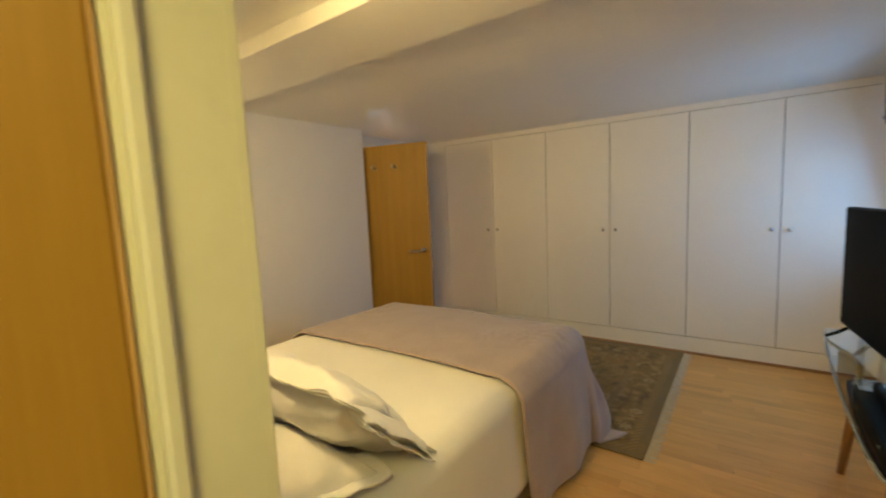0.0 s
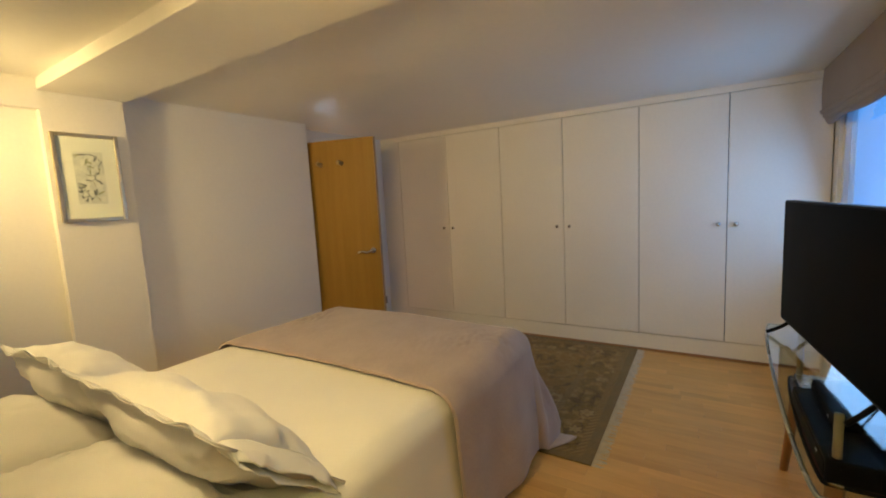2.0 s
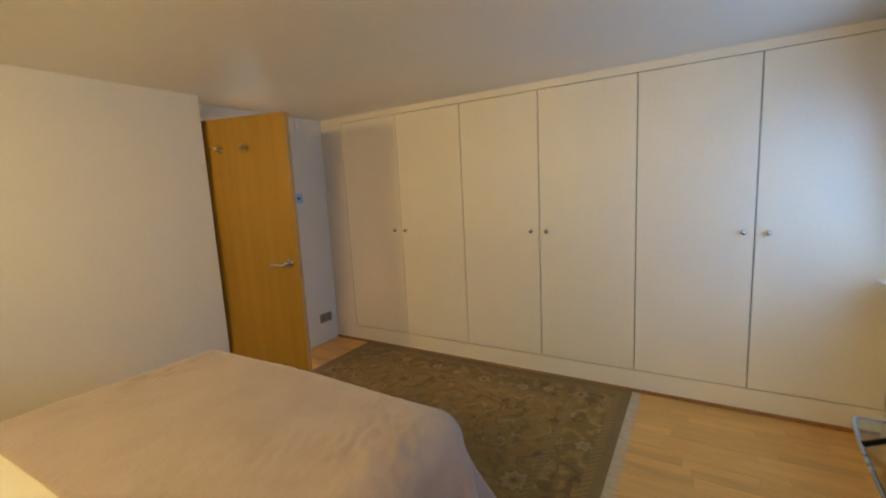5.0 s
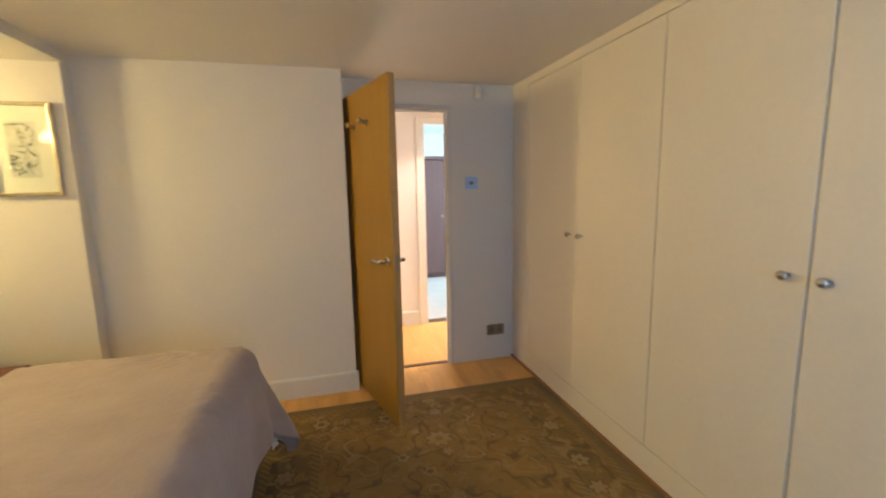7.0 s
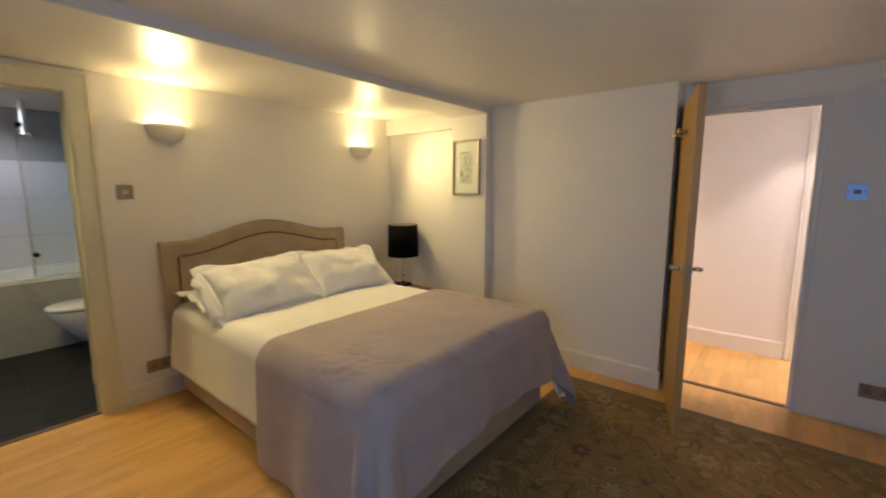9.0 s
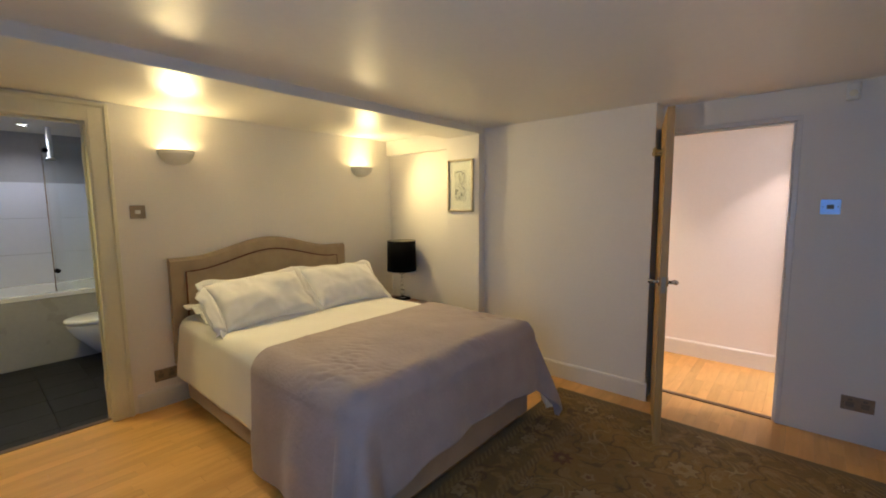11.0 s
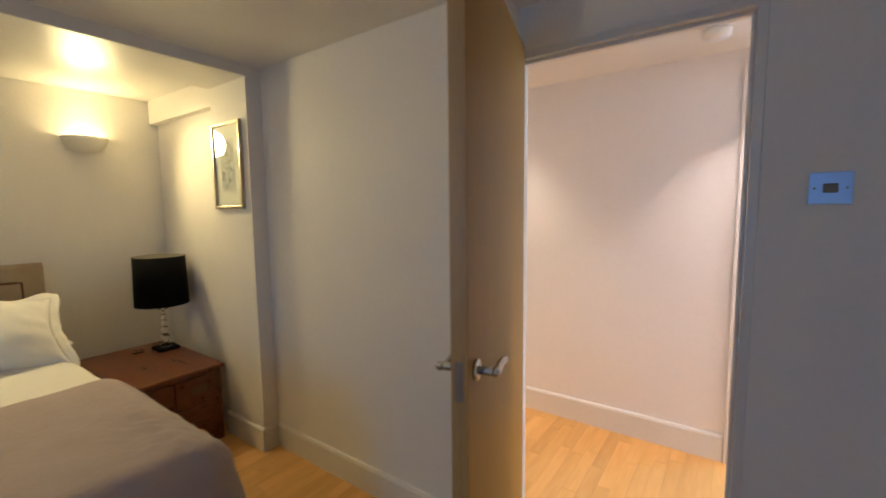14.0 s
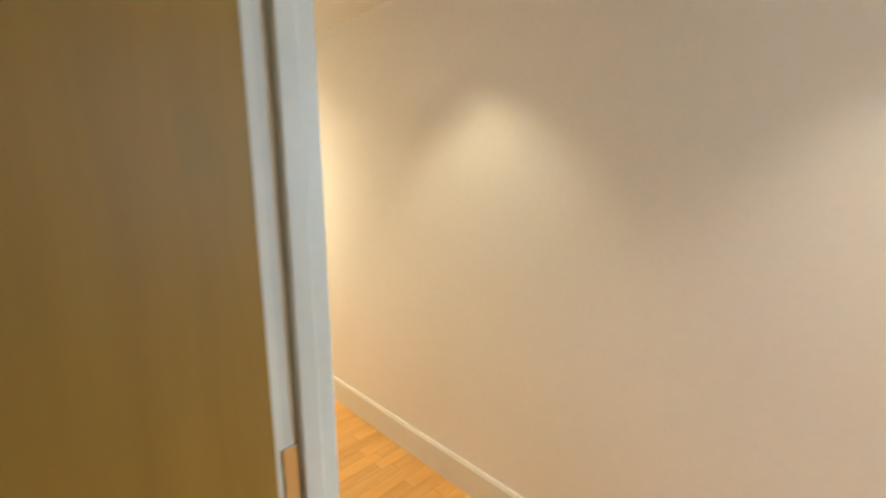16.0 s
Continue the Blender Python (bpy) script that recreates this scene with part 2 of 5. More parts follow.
def tube(bm, points, r, seg=10):
    """A round bar along a line of points."""
    pts = [Vector(p) for p in points]
    rings = []
    for i, p in enumerate(pts):
        d = (pts[min(i + 1, len(pts) - 1)] - pts[max(i - 1, 0)]).normalized()
        side = d.cross(Vector((0, 0, 1)))
        if side.length < 1e-3:
            side = Vector((1, 0, 0))
        side.normalize()
        up = side.cross(d)
        rings.append([bm.verts.new(p + r * (math.cos(2 * math.pi * k / seg) * side + math.sin(2 * math.pi * k / seg) * up)) for k in range(seg)])
    for a, b in zip(rings, rings[1:]):
        for k in range(seg):
            bm.faces.new((a[k], a[(k + 1) % seg], b[(k + 1) % seg], b[k]))
    bm.faces.new(rings[0])
    bm.faces.new(rings[-1])
    return bm


def thing(name, at, label, category, group="", kind="", rz=0.0):
    ob = new(name)
    ob.empty_display_size = 0.1
    ob.matrix_world = pose(*at, 0, 0, rz)
    return tagged(ob, label, category, group, kind)


def part(name, bm, material, parent, label="", smooth=False):
    """One mesh under a thing or a part, in the parent's own axes."""
    ob = new(name, finish(bm, name, material, smooth))
    ob.parent = parent
    return tagged(ob, label)


def solid(name, bm, material, label, category, group="", kind="", smooth=False):
    return tagged(new(name, finish(bm, name, material, smooth)), label, category, group, kind)


def structure(name, boxes, material, label, category, bevel=0.0):
    bm = bmesh.new()
    for lo, hi in boxes:
        box(bm, lo, hi, bevel)
    return solid(name, bm, material, label, category, kind="structure")


B = bmesh.new

# ---- the plan, in metres ----
XW = 5.452             # headboard wall, wardrobe fronts
YW, YD = -0.30, 3.70            # window wall, door wall
YP, YR, YN = 3.40, 3.45, 3.49   # pillar, recess beside it, plain wall beyond
XP, XN = 2.74, 4.18             # pillar's end, plain wall's end
ZC, ZB = 2.14, 2.08             # ceiling, beam
XA = 2.36                       # beam's inner edge, recess' end
DX0, DX1, DZ = 4.18, 4.925, 1.948   # bedroom door opening
BY0, BY1, BZ = 0.08, 0.86, 2.005    # bathroom door opening
YH0, YH1 = 3.775, 4.74           # hall

# ---- structure ----
structure("wall_headboard", [((1.42, BY1 + 0.03, 0), (XH, YN + 0.2, ZC + 0.1)), ((1.42, YW - 0.3, 0), (XH, BY0 - 0.03, ZC + 0.1)),
                             ((1.42, BY0 - 0.03, BZ + 0.03), (XH, BY1 + 0.03, ZC + 0.1))], M_WALL, "cream white painted plaster wall behind the bed", "wall")
structure("wall_pillar", [((XA, YP, 0), (XP, YN + 0.2, ZC + 0.1)), ((XH + 0.001, YP, 1.985), (XA, YN + 0.2, ZC + 0.1)), ((XH + 0.001, YR, 0), (XA, YN + 0.2, 1.985))],
          M_WALL, "cream white painted pillar and shallow recess beside the bed", "wall")
structure("wall_plain", [((XP, YN, 0), (XN, YN + 0.2, ZC + 0.1)), ((XN - 0.1, YN + 0.2, 0), (XN, YD + 0.001, ZC + 0.1))], M_WALL, "plain white painted wall beside the door", "wall")
structure("wall_door", [((XN - 0.05, YD, 0), (DX0 - 0.03, YH0, ZC + 0.1)), ((DX1 + 0.03, YD, 0), (6.3, YH0, ZC + 0.1)), ((DX0 - 0.03, YD, DZ + 0.03), (DX1 + 0.03, YH0, ZC + 0.1))],
          M_WALL, "white painted wall round the bedroom door", "wall")
WX0, WX1, WZ0, WZ1 = 4.17, 5.345, 0.88, 2.06
structure("wall_window", [((1.36, YW - 0.09, 0), (WX0, YW, ZC + 0.1)), ((WX1, YW - 0.09, 0), (6.3, YW, ZC + 0.1)), ((WX0, YW - 0.09, 0), (WX1, YW, WZ0)), ((WX0, YW - 0.09, WZ1), (WX1, YW, ZC + 0.1))],
          M_WALL, "painted wall round the bedroom window", "wall")
structure("wall_wardrobe_back", [((6.1, YW, 0), (6.3, YD, ZC + 0.1))], M_WALL, "wall behind the fitted wardrobes", "wall")
structure("ceiling", [((XA + 0.1, YW, ZC), (6.3, YD, ZC + 0.12)), ((XH, YW, ZC), (XA + 0.1, YN, ZC + 0.12))], M_CEIL, "satin cream painted ceiling", "ceiling")
structure("ceiling_beam", [((XA, YW, ZB), (XP + 0.02, YP + 0.001, ZC + 0.01))], M_CEIL, "boxed ceiling beam painted cream", "beam", 0.004)

# hall beyond the bedroom door
HX0 = 1.2
structure("hall_wall_far", [((HX0, YH1, 0), (4.97, YH1 + 0.14, ZC + 0.1)), ((5.78, YH1, 0), (6.4, YH1 + 0.14, ZC + 0.1)), ((4.97, YH1, 2.01), (5.78, YH1 + 0.14, ZC + 0.1))],
          M_HALLWALL, "pinkish white painted hall wall", "wall")
structure("hall_wall_ends", [((HX0 - 0.12, YH0, 0), (HX0, YH1 + 0.14, ZC + 0.1)), ((6.4, YH0, 0), (6.5, YH1 + 0.14, ZC + 0.1)), ((HX0, YH0 - 0.1, 0), (XN - 0.05, YH0, ZC + 0.1))],
          M_HALLWALL, "painted end walls of the hall", "wall")
structure("hall_ceiling", [((HX0, YH0, ZC), (6.4, YH1, ZC + 0.12))], M_CEIL, "cream painted hall ceiling", "ceiling")

# far room seen through the hall
structure("far_room_wall", [((4.2, 8.6, 0), (7.6, 8.72, 2.5)), ((4.2, YH1 + 0.14, 0), (4.32, 8.6, 2.5)), ((7.5, YH1 + 0.14, 0), (7.62, 8.6, 2.5)), ((6.4, YH1, 0), (7.6, YH1 + 0.14, 2.5))],
          M_HALLWALL, "pale walls of the room across the hall", "wall")
structure("far_room_ceiling", [((4.2, YH1 + 0.14, 2.4), (7.6, 8.7, 2.5))], M_CEIL, "white ceiling of the room across the hall", "ceiling")
structure("far_room_floor", [((4.2, YH1 + 0.14, -0.05), (7.6, 8.7, -0.004))], M_PALEFLOOR, "pale floor of the room across the hall", "floor")

# bathroom behind the headboard wall
BX0, BXY0, BXY1 = -1.1, -0.9, 1.75
structure("bathroom_wall", [((BX0 - 0.1, BXY0, 0), (BX0, BXY1, 2.3)), ((BX0, BXY0 - 0.1, 0), (1.36, BXY0, 2.3)), ((BX0, BXY1, 0), (1.36, BXY1 + 0.1, 2.3)), ((1.35, BXY0, 2.24), (1.36, BXY1, 2.3))],
          M_GREYTILE, "grey upper walls of the bathroom", "wall")
structure("bathroom_ceiling", [((BX0, BXY0, 2.23), (1.36, BXY1, 2.3))], M_CEIL, "white bathroom ceiling", "ceiling")
bath_floor = structure("bathroom_floor", [((BX0, BXY0, -0.06), (1.44, BXY1, -0.014))], M_GAP, "dark slate tiled bathroom floor", "floor")
floor = structure("floor", [((1.44, YW - 0.2, -0.06), (6.3, YD + 0.05, -0.012))], M_STRIP, "warm oak plank floor of the bedroom", "floor")
hall_floor = structure("hall_floor", [((HX0, YD + 0.05, -0.06), (6.4, YH1 + 0.14, -0.012))], M_STRIP, "warm oak plank floor of the hall", "floor")


# skirting with a small rounded top
def skirting(name, a, b, normal, h=0.135, d=0.018, material=M_TRIM):
    a, b, n2 = Vector((*a, 0)), Vector((*b, 0)), Vector((*normal, 0))
    bm = B()
    prof = [(0, 0), (d, 0), (d, h - 0.012), (d - 0.006, h), (0, h)]
    ra = [bm.verts.new(a + n2 * o + Vector((0, 0, z))) for o, z in prof]
    rb = [bm.verts.new(b + n2 * o + Vector((0, 0, z))) for o, z in prof]
    for i in range(5):
        bm.faces.new((ra[i], ra[(i + 1) % 5], rb[(i + 1) % 5], rb[i]))
    bm.faces.new(ra)
    bm.faces.new(rb)
    return solid(name, bm, material, "white painted skirting board along the wall", "skirting", kind="structure")


skirting("baseboard", (XH, BY1 + 0.15), (XH, YR), (1, 0))
skirting("baseboard", (XH + 0.02, YR), (XA, YR), (0, -1))
skirting("baseboard", (XA, YP), (XP + 0.018, YP), (0, -1))
skirting("baseboard", (XP, YP - 0.001), (XP, YN), (1, 0))
skirting("baseboard", (XP + 0.019, YN), (XN + 0.016, YN), (0, -1))
skirting("baseboard", (HX0, YH1), (4.89, YH1), (0, -1), 0.145)
skirting("baseboard", (XH, YW), (6.0, YW), (0, 1))
skirting("baseboard", (DX1 + 0.16, YH0), (6.4, YH0), (0, 1))

# door frames
bm = B()
for lo, hi in (((DX0 - 0.03, YD - 0.004, 0), (DX0, YH0 + 0.004, DZ)), ((DX1, YD - 0.004, 0), (DX1 + 0.03, YH0 + 0.004, DZ)), ((DX0 - 0.03, YD - 0.004, DZ), (DX1 + 0.03, YH0 + 0.004, DZ + 0.03)),
               ((DX0, YD + 0.02, 0), (DX0 + 0.013, YD + 0.05, DZ)), ((DX1 - 0.013, YD + 0.02, 0), (DX1, YD + 0.05, DZ)), ((DX0 + 0.013, YD + 0.02, DZ - 0.013), (DX1 - 0.013, YD + 0.05, DZ))):
    box(bm, lo, hi, 0.003, 1)
solid("door_frame_1", bm, M_TRIM, "white painted door lining with a stop bead", "door frame", kind="structure")


def architrave(name, plane, axis, lo, hi, top, out, material, w=0.075, label="moulded painted architrave round a doorway", label_cat="door frame"):
    """Three mitred moulded boards round an opening; plane and out lie along the other axis."""
    steps = ((0.0, 0.012), (0.012, 0.016), (w - 0.028, 0.018), (w - 0.022, 0.024), (w, 0.024))
    bm = B()
    for (o1, d), (o2, _) in zip(steps, steps[1:]):
        for a0, a1, z0, z1 in ((lo - o2, lo - o1, 0, top + o2), (hi + o1, hi + o2, 0, top + o2), (lo - o1, hi + o1, top + o1, top + o2)):
            p0, p1 = sorted((plane, plane + out * d))
            if axis == "y":
                box(bm, (p0, a0, z0), (p1, a1, z1), 0.0015, 1)
            else:
                box(bm, (a0, p0, z0), (a1, p1, z1), 0.0015, 1)
    return solid(name, bm, material, label, label_cat, kind="structure")


architrave("trim_bathroom_door", XH, "y", BY0, BY1, BZ, 1, M_FRAME, 0.12, "cream painted moulded architrave round the bathroom door")
architrave("trim_far_door", YH1, "x", 4.98, 5.77, 2.0, -1, M_TRIM, 0.085, "white painted architrave round the doorway across the hall")
bm = B()
for lo, hi in (((1.418, BY0 - 0.03, 0), (XH + 0.004, BY0, BZ)), ((1.418, BY1, 0), (XH + 0.004, BY1 + 0.03, BZ)), ((1.418, BY0 - 0.03, BZ), (XH + 0.004, BY1 + 0.03, BZ + 0.03)),
               ((1.424, BY1 - 0.013, 0), (1.438, BY1, BZ)), ((1.424, BY0, 0), (1.438, BY0 + 0.013, BZ)), ((1.424, BY0 + 0.013, BZ - 0.013), (1.438, BY1 - 0.013, BZ))):
    box(bm, lo, hi, 0.003, 1)
solid("door_frame_2", bm, M_FRAME, "cream painted bathroom door lining with a stop bead", "door frame", kind="structure")
structure("threshold", [((DX0, YD + 0.03, -0.01), (DX1, YD + 0.07, 0.007))], M_STRIP, "dark wooden threshold strip in the doorway", "threshold", 0.002)
structure("threshold_bath", [((1.42, BY0, -0.01), (1.465, BY1, 0.006))], M_STRIP, "dark threshold strip at the bathroom", "threshold", 0.002)

# window
win = thing("window_1", ((WX0 + WX1) / 2, YW - 0.05, WZ0), "painted timber window with clear glass and blue daylight", "window", kind="structure")
w2, wh = (WX1 - WX0) / 2, WZ1 - WZ0
bm = B()
for lo, hi in (((-w2, -0.03, 0), (-w2 + 0.035, 0.03, wh)), ((w2 - 0.035, -0.03, 0), (w2, 0.03, wh)), ((-w2 + 0.035, -0.03, 0), (w2 - 0.035, 0.03, 0.035)), ((-w2 + 0.035, -0.03, wh - 0.035), (w2 - 0.035, 0.03, wh)),
               ):
    box(bm, lo, hi, 0.004, 1)
part("window_frame", bm, M_TRIM, win)
part("window_sill", box(B(), (-w2 - 0.02, 0.03, -0.02), (w2 + 0.02, 0.16, 0.0), 0.005), M_TRIM, win)
pane = part("pane", box(B(), (-w2 + 0.035, -0.004, 0.035), (w2 - 0.035, 0.002, wh - 0.035)), M_GLASS, win)
pane.visible_shadow = False
structure("backdrop", [((1.0, -0.95, -0.5), (14.0, -0.93, 4.0))], M_SKYGLOW, "pale blue daylight outside the window", "backdrop")
structure("backdrop_far", [((7.44, 5.2, 0.9), (7.46, 8.0, 2.2))], M_FARGLOW, "pale daylight at the far room's window", "backdrop")


# fitted wardrobes: three units of two doors, a plinth and a head rail
WD = ((-0.295, 0.302, 0.925), (0.925, 1.565, 2.19), (2.19, 2.81, 3.44))
Z0, Z1 = 0.155, 2.085
for i, (ya, ym, yb) in enumerate(WD):
    unit = thing("fitted_wardrobe", (XW, (ya + yb) / 2, 0), "tall white painted fitted wardrobe with two flat doors", "wardrobe", "fitted wardrobes")
    oy = (ya + yb) / 2
    bm = B()
    box(bm, (0.026, ya - oy + 0.001, Z0 - 0.02), (0.62, yb - oy - 0.001, Z1 + 0.01))
    # shade between the doors is put into the carcass colour
    part("body", bm, M_GAP, unit, "carcass behind the doors, coloured dark for the shade in their gaps")
    for a, b, hinge in ((ya, ym, 0), (ym, yb, 1)):
        door = part("door", box(B(), (0.0 + 0.002 * ((i + hinge) % 2), a - oy + 0.0026, Z0), (0.024, b - oy - 0.0026, Z1), 0.0025), M_WARD, unit)
        ky = (b - oy - 0.057) if hinge == 0 else (a - oy + 0.057)
        bm = B()
        cyl(bm, (0.0, ky, 1.10), (-0.016, ky, 1.10), 0.007, 0.006, 12)
        ball(bm, (-0.026, ky, 1.10), 0.0165, (0.85, 1, 1), 14, 8)
        part("knob", bm, M_CHROME, door, "small polished chrome knob", True)
structure("wardrobe_plinth", [((XW + 0.004, YW, 0), (XW + 0.05, YD, Z0 - 0.006))], M_WARD, "white painted plinth under the wardrobes", "plinth")
structure("wardrobe_head", [((XW + 0.001, YW, Z1 + 0.004), (XW + 0.5, YD, ZC + 0.001))], M_WARD, "white painted head rail over the wardrobes", "trim", 0.002)
structure("wardrobe_filler", [((XW + 0.002, WD[2][2] + 0.002, Z0 - 0.006), (XW + 0.05, YD, Z1 + 0.004))], M_WARD, "white painted filler panel at the wardrobe's end", "panel")
bm = B()
box(bm, (XW - 0.012, YW, 0), (XW + 0.004, YD, 0.022), 0.005)
solid("baseboard", bm, M_LEGWOOD, "oak quadrant bead along the wardrobe plinth", "trim", kind="structure")


# ---- doors ----
def lever(parent, x, z, side, label="brushed steel lever handle"):
    """A lever handle on one face of a leaf; side is +1 or -1 along the leaf's own y axis."""
    y = 0.02 * side
    bm = B()
    cyl(bm, (x, y, z), (x, y + side * 0.008, z), 0.026, seg=24)
    cyl(bm, (x, y + side * 0.006, z), (x, y + side * 0.048, z), 0.0105, seg=14)
    pts = []
    for k in range(9):
        u = k / 8
        pts.append((x - 0.125 * u, y + side * (0.05 - 0.004 * math.sin(math.pi * u)), z + 0.006 * math.sin(2 * math.pi * u) * -1 + 0.010 * max(0, u - 0.62) - 0.018 * u))
    tube(bm, pts, 0.0098, 12)
    ball(bm, pts[-1], 0.0105, (1, 1, 1), 10, 8)
    ball(bm, pts[0], 0.0125, (1, 1, 1), 10, 8)
    return part("door_handle", bm, M_CHROME, parent, label, True)


HINGE = (4.19, YD - 0.022)
door = thing("door_1", (*HINGE, 0), "oak veneered flush door standing open beside the wall", "door", kind="structure", rz=-74.4)
LW, LT = 0.80, 1.985
part("leaf", box(B(), (0.004, -0.02, 0.012), (LW, 0.02, LT), 0.002, 1), M_DOOR, door, "warm oak veneer")
part("lipping", box(B(), (LW + 0.0002, -0.0195, 0.013), (LW + 0.004, 0.0195, LT - 0.001), 0.001, 1), M_EDGE, door, "paler oak edge lipping")
lever(door, LW - 0.062, 0.99, 1)
lever(door, LW - 0.062, 0.99, -1)
part("latch_plate", box(B(), (LW + 0.0035, -0.011, 0.935), (LW + 0.0055, 0.011, 1.03), 0.0008, 1), M_PLATE, door, "steel latch plate")
for hx in (0.27, 0.48):
    bm = B()
    cyl(bm, (hx, -0.02, 1.775), (hx, -0.026, 1.775), 0.021, seg=18)
    cyl(bm, (hx, -0.024, 1.775), (hx, -0.062, 1.783), 0.009, 0.010, 12)
    ball(bm, (hx, -0.066, 1.784), 0.019, (1, 0.7, 1), 14, 10)
    part("coat_hook", bm, M_BRASS, door, "dull brass coat peg", True)
for hz in (0.24, 0.99, 1.74):
    bm = B()
    cyl(bm, (0.0, -0.024, hz - 0.05), (0.0, -0.024, hz + 0.05), 0.0075, seg=12)
    box(bm, (-0.002, -0.022, hz - 0.05), (0.03, -0.0205, hz + 0.05))
    box(bm, (-0.03, -0.024, hz - 0.05), (0.0, -0.0225, hz + 0.05))
    part("hinge", bm, M_PLATE, door, "dark steel butt hinge", True)

bm = B()
for hz in (0.24, 0.99, 1.74):
    box(bm, (DX0 + 0.0005, YD - 0.003, hz - 0.05), (DX0 + 0.0035, YD + 0.018, hz + 0.05), 0.0008, 1)
bmesh.ops.transform(bm, matrix=pose(*HINGE, 0, 0, 0, -74.4).inverted(), verts=bm.verts)
part("hinge_flap", bm, M_CHROME, door, "steel hinge flap on the lining")

bdoor = thing("door_2", (1.416, BY1 - 0.004, 0), "oak veneered bathroom door standing open", "door", kind="structure", rz=168.0)
part("leaf", box(B(), (0.004, -0.04, 0.012), (0.74, 0.0, 1.985), 0.002, 1), M_DOOR, bdoor, "warm oak veneer")
part("lipping", box(B(), (0.0, -0.0395, 0.013), (0.0038, -0.0005, 1.984), 0.001, 1), M_EDGE, bdoor, "paler oak edge lipping")
for hz in (0.25, 1.78):
    bm = B()
    box(bm, (-0.003, -0.036, hz - 0.05), (-0.001, -0.004, hz + 0.05), 0.001, 1)
    cyl(bm, (-0.002, 0.004, hz - 0.05), (-0.002, 0.004, hz + 0.05), 0.006, seg=12)
    part("hinge", bm, M_WHITEPL, bdoor, "white painted hinge")


# ---- soft furniture ----
def spread(u):
    return u * u * (3 - 2 * u)


BX0_, BX1_, BYA, BYB, BTOP = XH + 0.10, 3.66, 1.28, 2.735, 0.657
bed = thing("bed", ((BX0_ + BX1_) / 2, (BYA + BYB) / 2, 0), "double divan bed with an upholstered beige headboard", "bed")
ox, oy = (BX0_ + BX1_) / 2, (BYA + BYB) / 2
bx, by = (BX1_ - BX0_) / 2, (BYB - BYA) / 2
bm = box(B(), (-bx, -by + 0.015, 0.045), (bx - 0.015, by - 0.015, 0.31), 0.018, 3)
part("divan_base", bm, M_BASE, bed, "beige fabric divan base", True)
part("mattress", box(B(), (-bx, -by + 0.01, 0.312), (bx - 0.01, by - 0.01, 0.575), 0.05, 4), M_SHEET, bed, "", True)
for sx in (-1, 1):
    for sy in (-1, 1):
        part("leg", cyl(B(), (sx * (bx - 0.12), sy * (by - 0.12), 0.0), (sx * (bx - 0.12), sy * (by - 0.12), 0.05), 0.028, seg=16), M_BLACKPL, bed, "black castor foot")


def head_top(u):
    """Height of the headboard's top along its width, u from -1 to 1."""
    a = abs(u)
    return 1.085 if a > 0.82 else 1.085 + 0.115 * spread(1 - a / 0.82)


def head_sheet(x0, x1, half, drop, name, material, label, soft, zb=0.30):
    n = 44
    bm = B()
    prev = None
    for k in range(n + 1):
        u = -1 + 2 * k / n
        y = u * half
        z = head_top(u * half / 0.757) - drop
        ring = [bm.verts.new((x0, y, zb)), bm.verts.new((x1, y, zb)), bm.verts.new((x1, y, z - soft)), bm.verts.new((x1 - soft, y, z)), bm.verts.new((x0, y, z))]
        if prev:
            for i in range(5):
                bm.faces.new((prev[i], prev[(i + 1) % 5], ring[(i + 1) % 5], ring[i]))
        else:
            bm.faces.new(ring)
        prev = ring
    bm.faces.new(prev)
    return part(name, bm, material, bed, label)


hb0 = XH + 0.006 - ox
head_sheet(hb0, hb0 + 0.055, 0.757, 0.0, "headboard_border", M_LINEN, "padded beige linen border", 0.022)
head_sheet(hb0 + 0.05, hb0 + 0.066, 0.655, 0.105, "headboard_panel", M_LINEN, "beige linen inner panel", 0.008)
pts = [(hb0 + 0.062, -0.658, 0.55)] + [(hb0 + 0.062, u * 0.658, head_top(u * 0.658 / 0.757) - 0.103) for u in np.linspace(-1, 1, 41)] + [(hb0 + 0.062, 0.658, 0.55)]
part("headboard_piping", tube(B(), pts, 0.006, 8), M_MAHOG, bed, "dark stud piping")


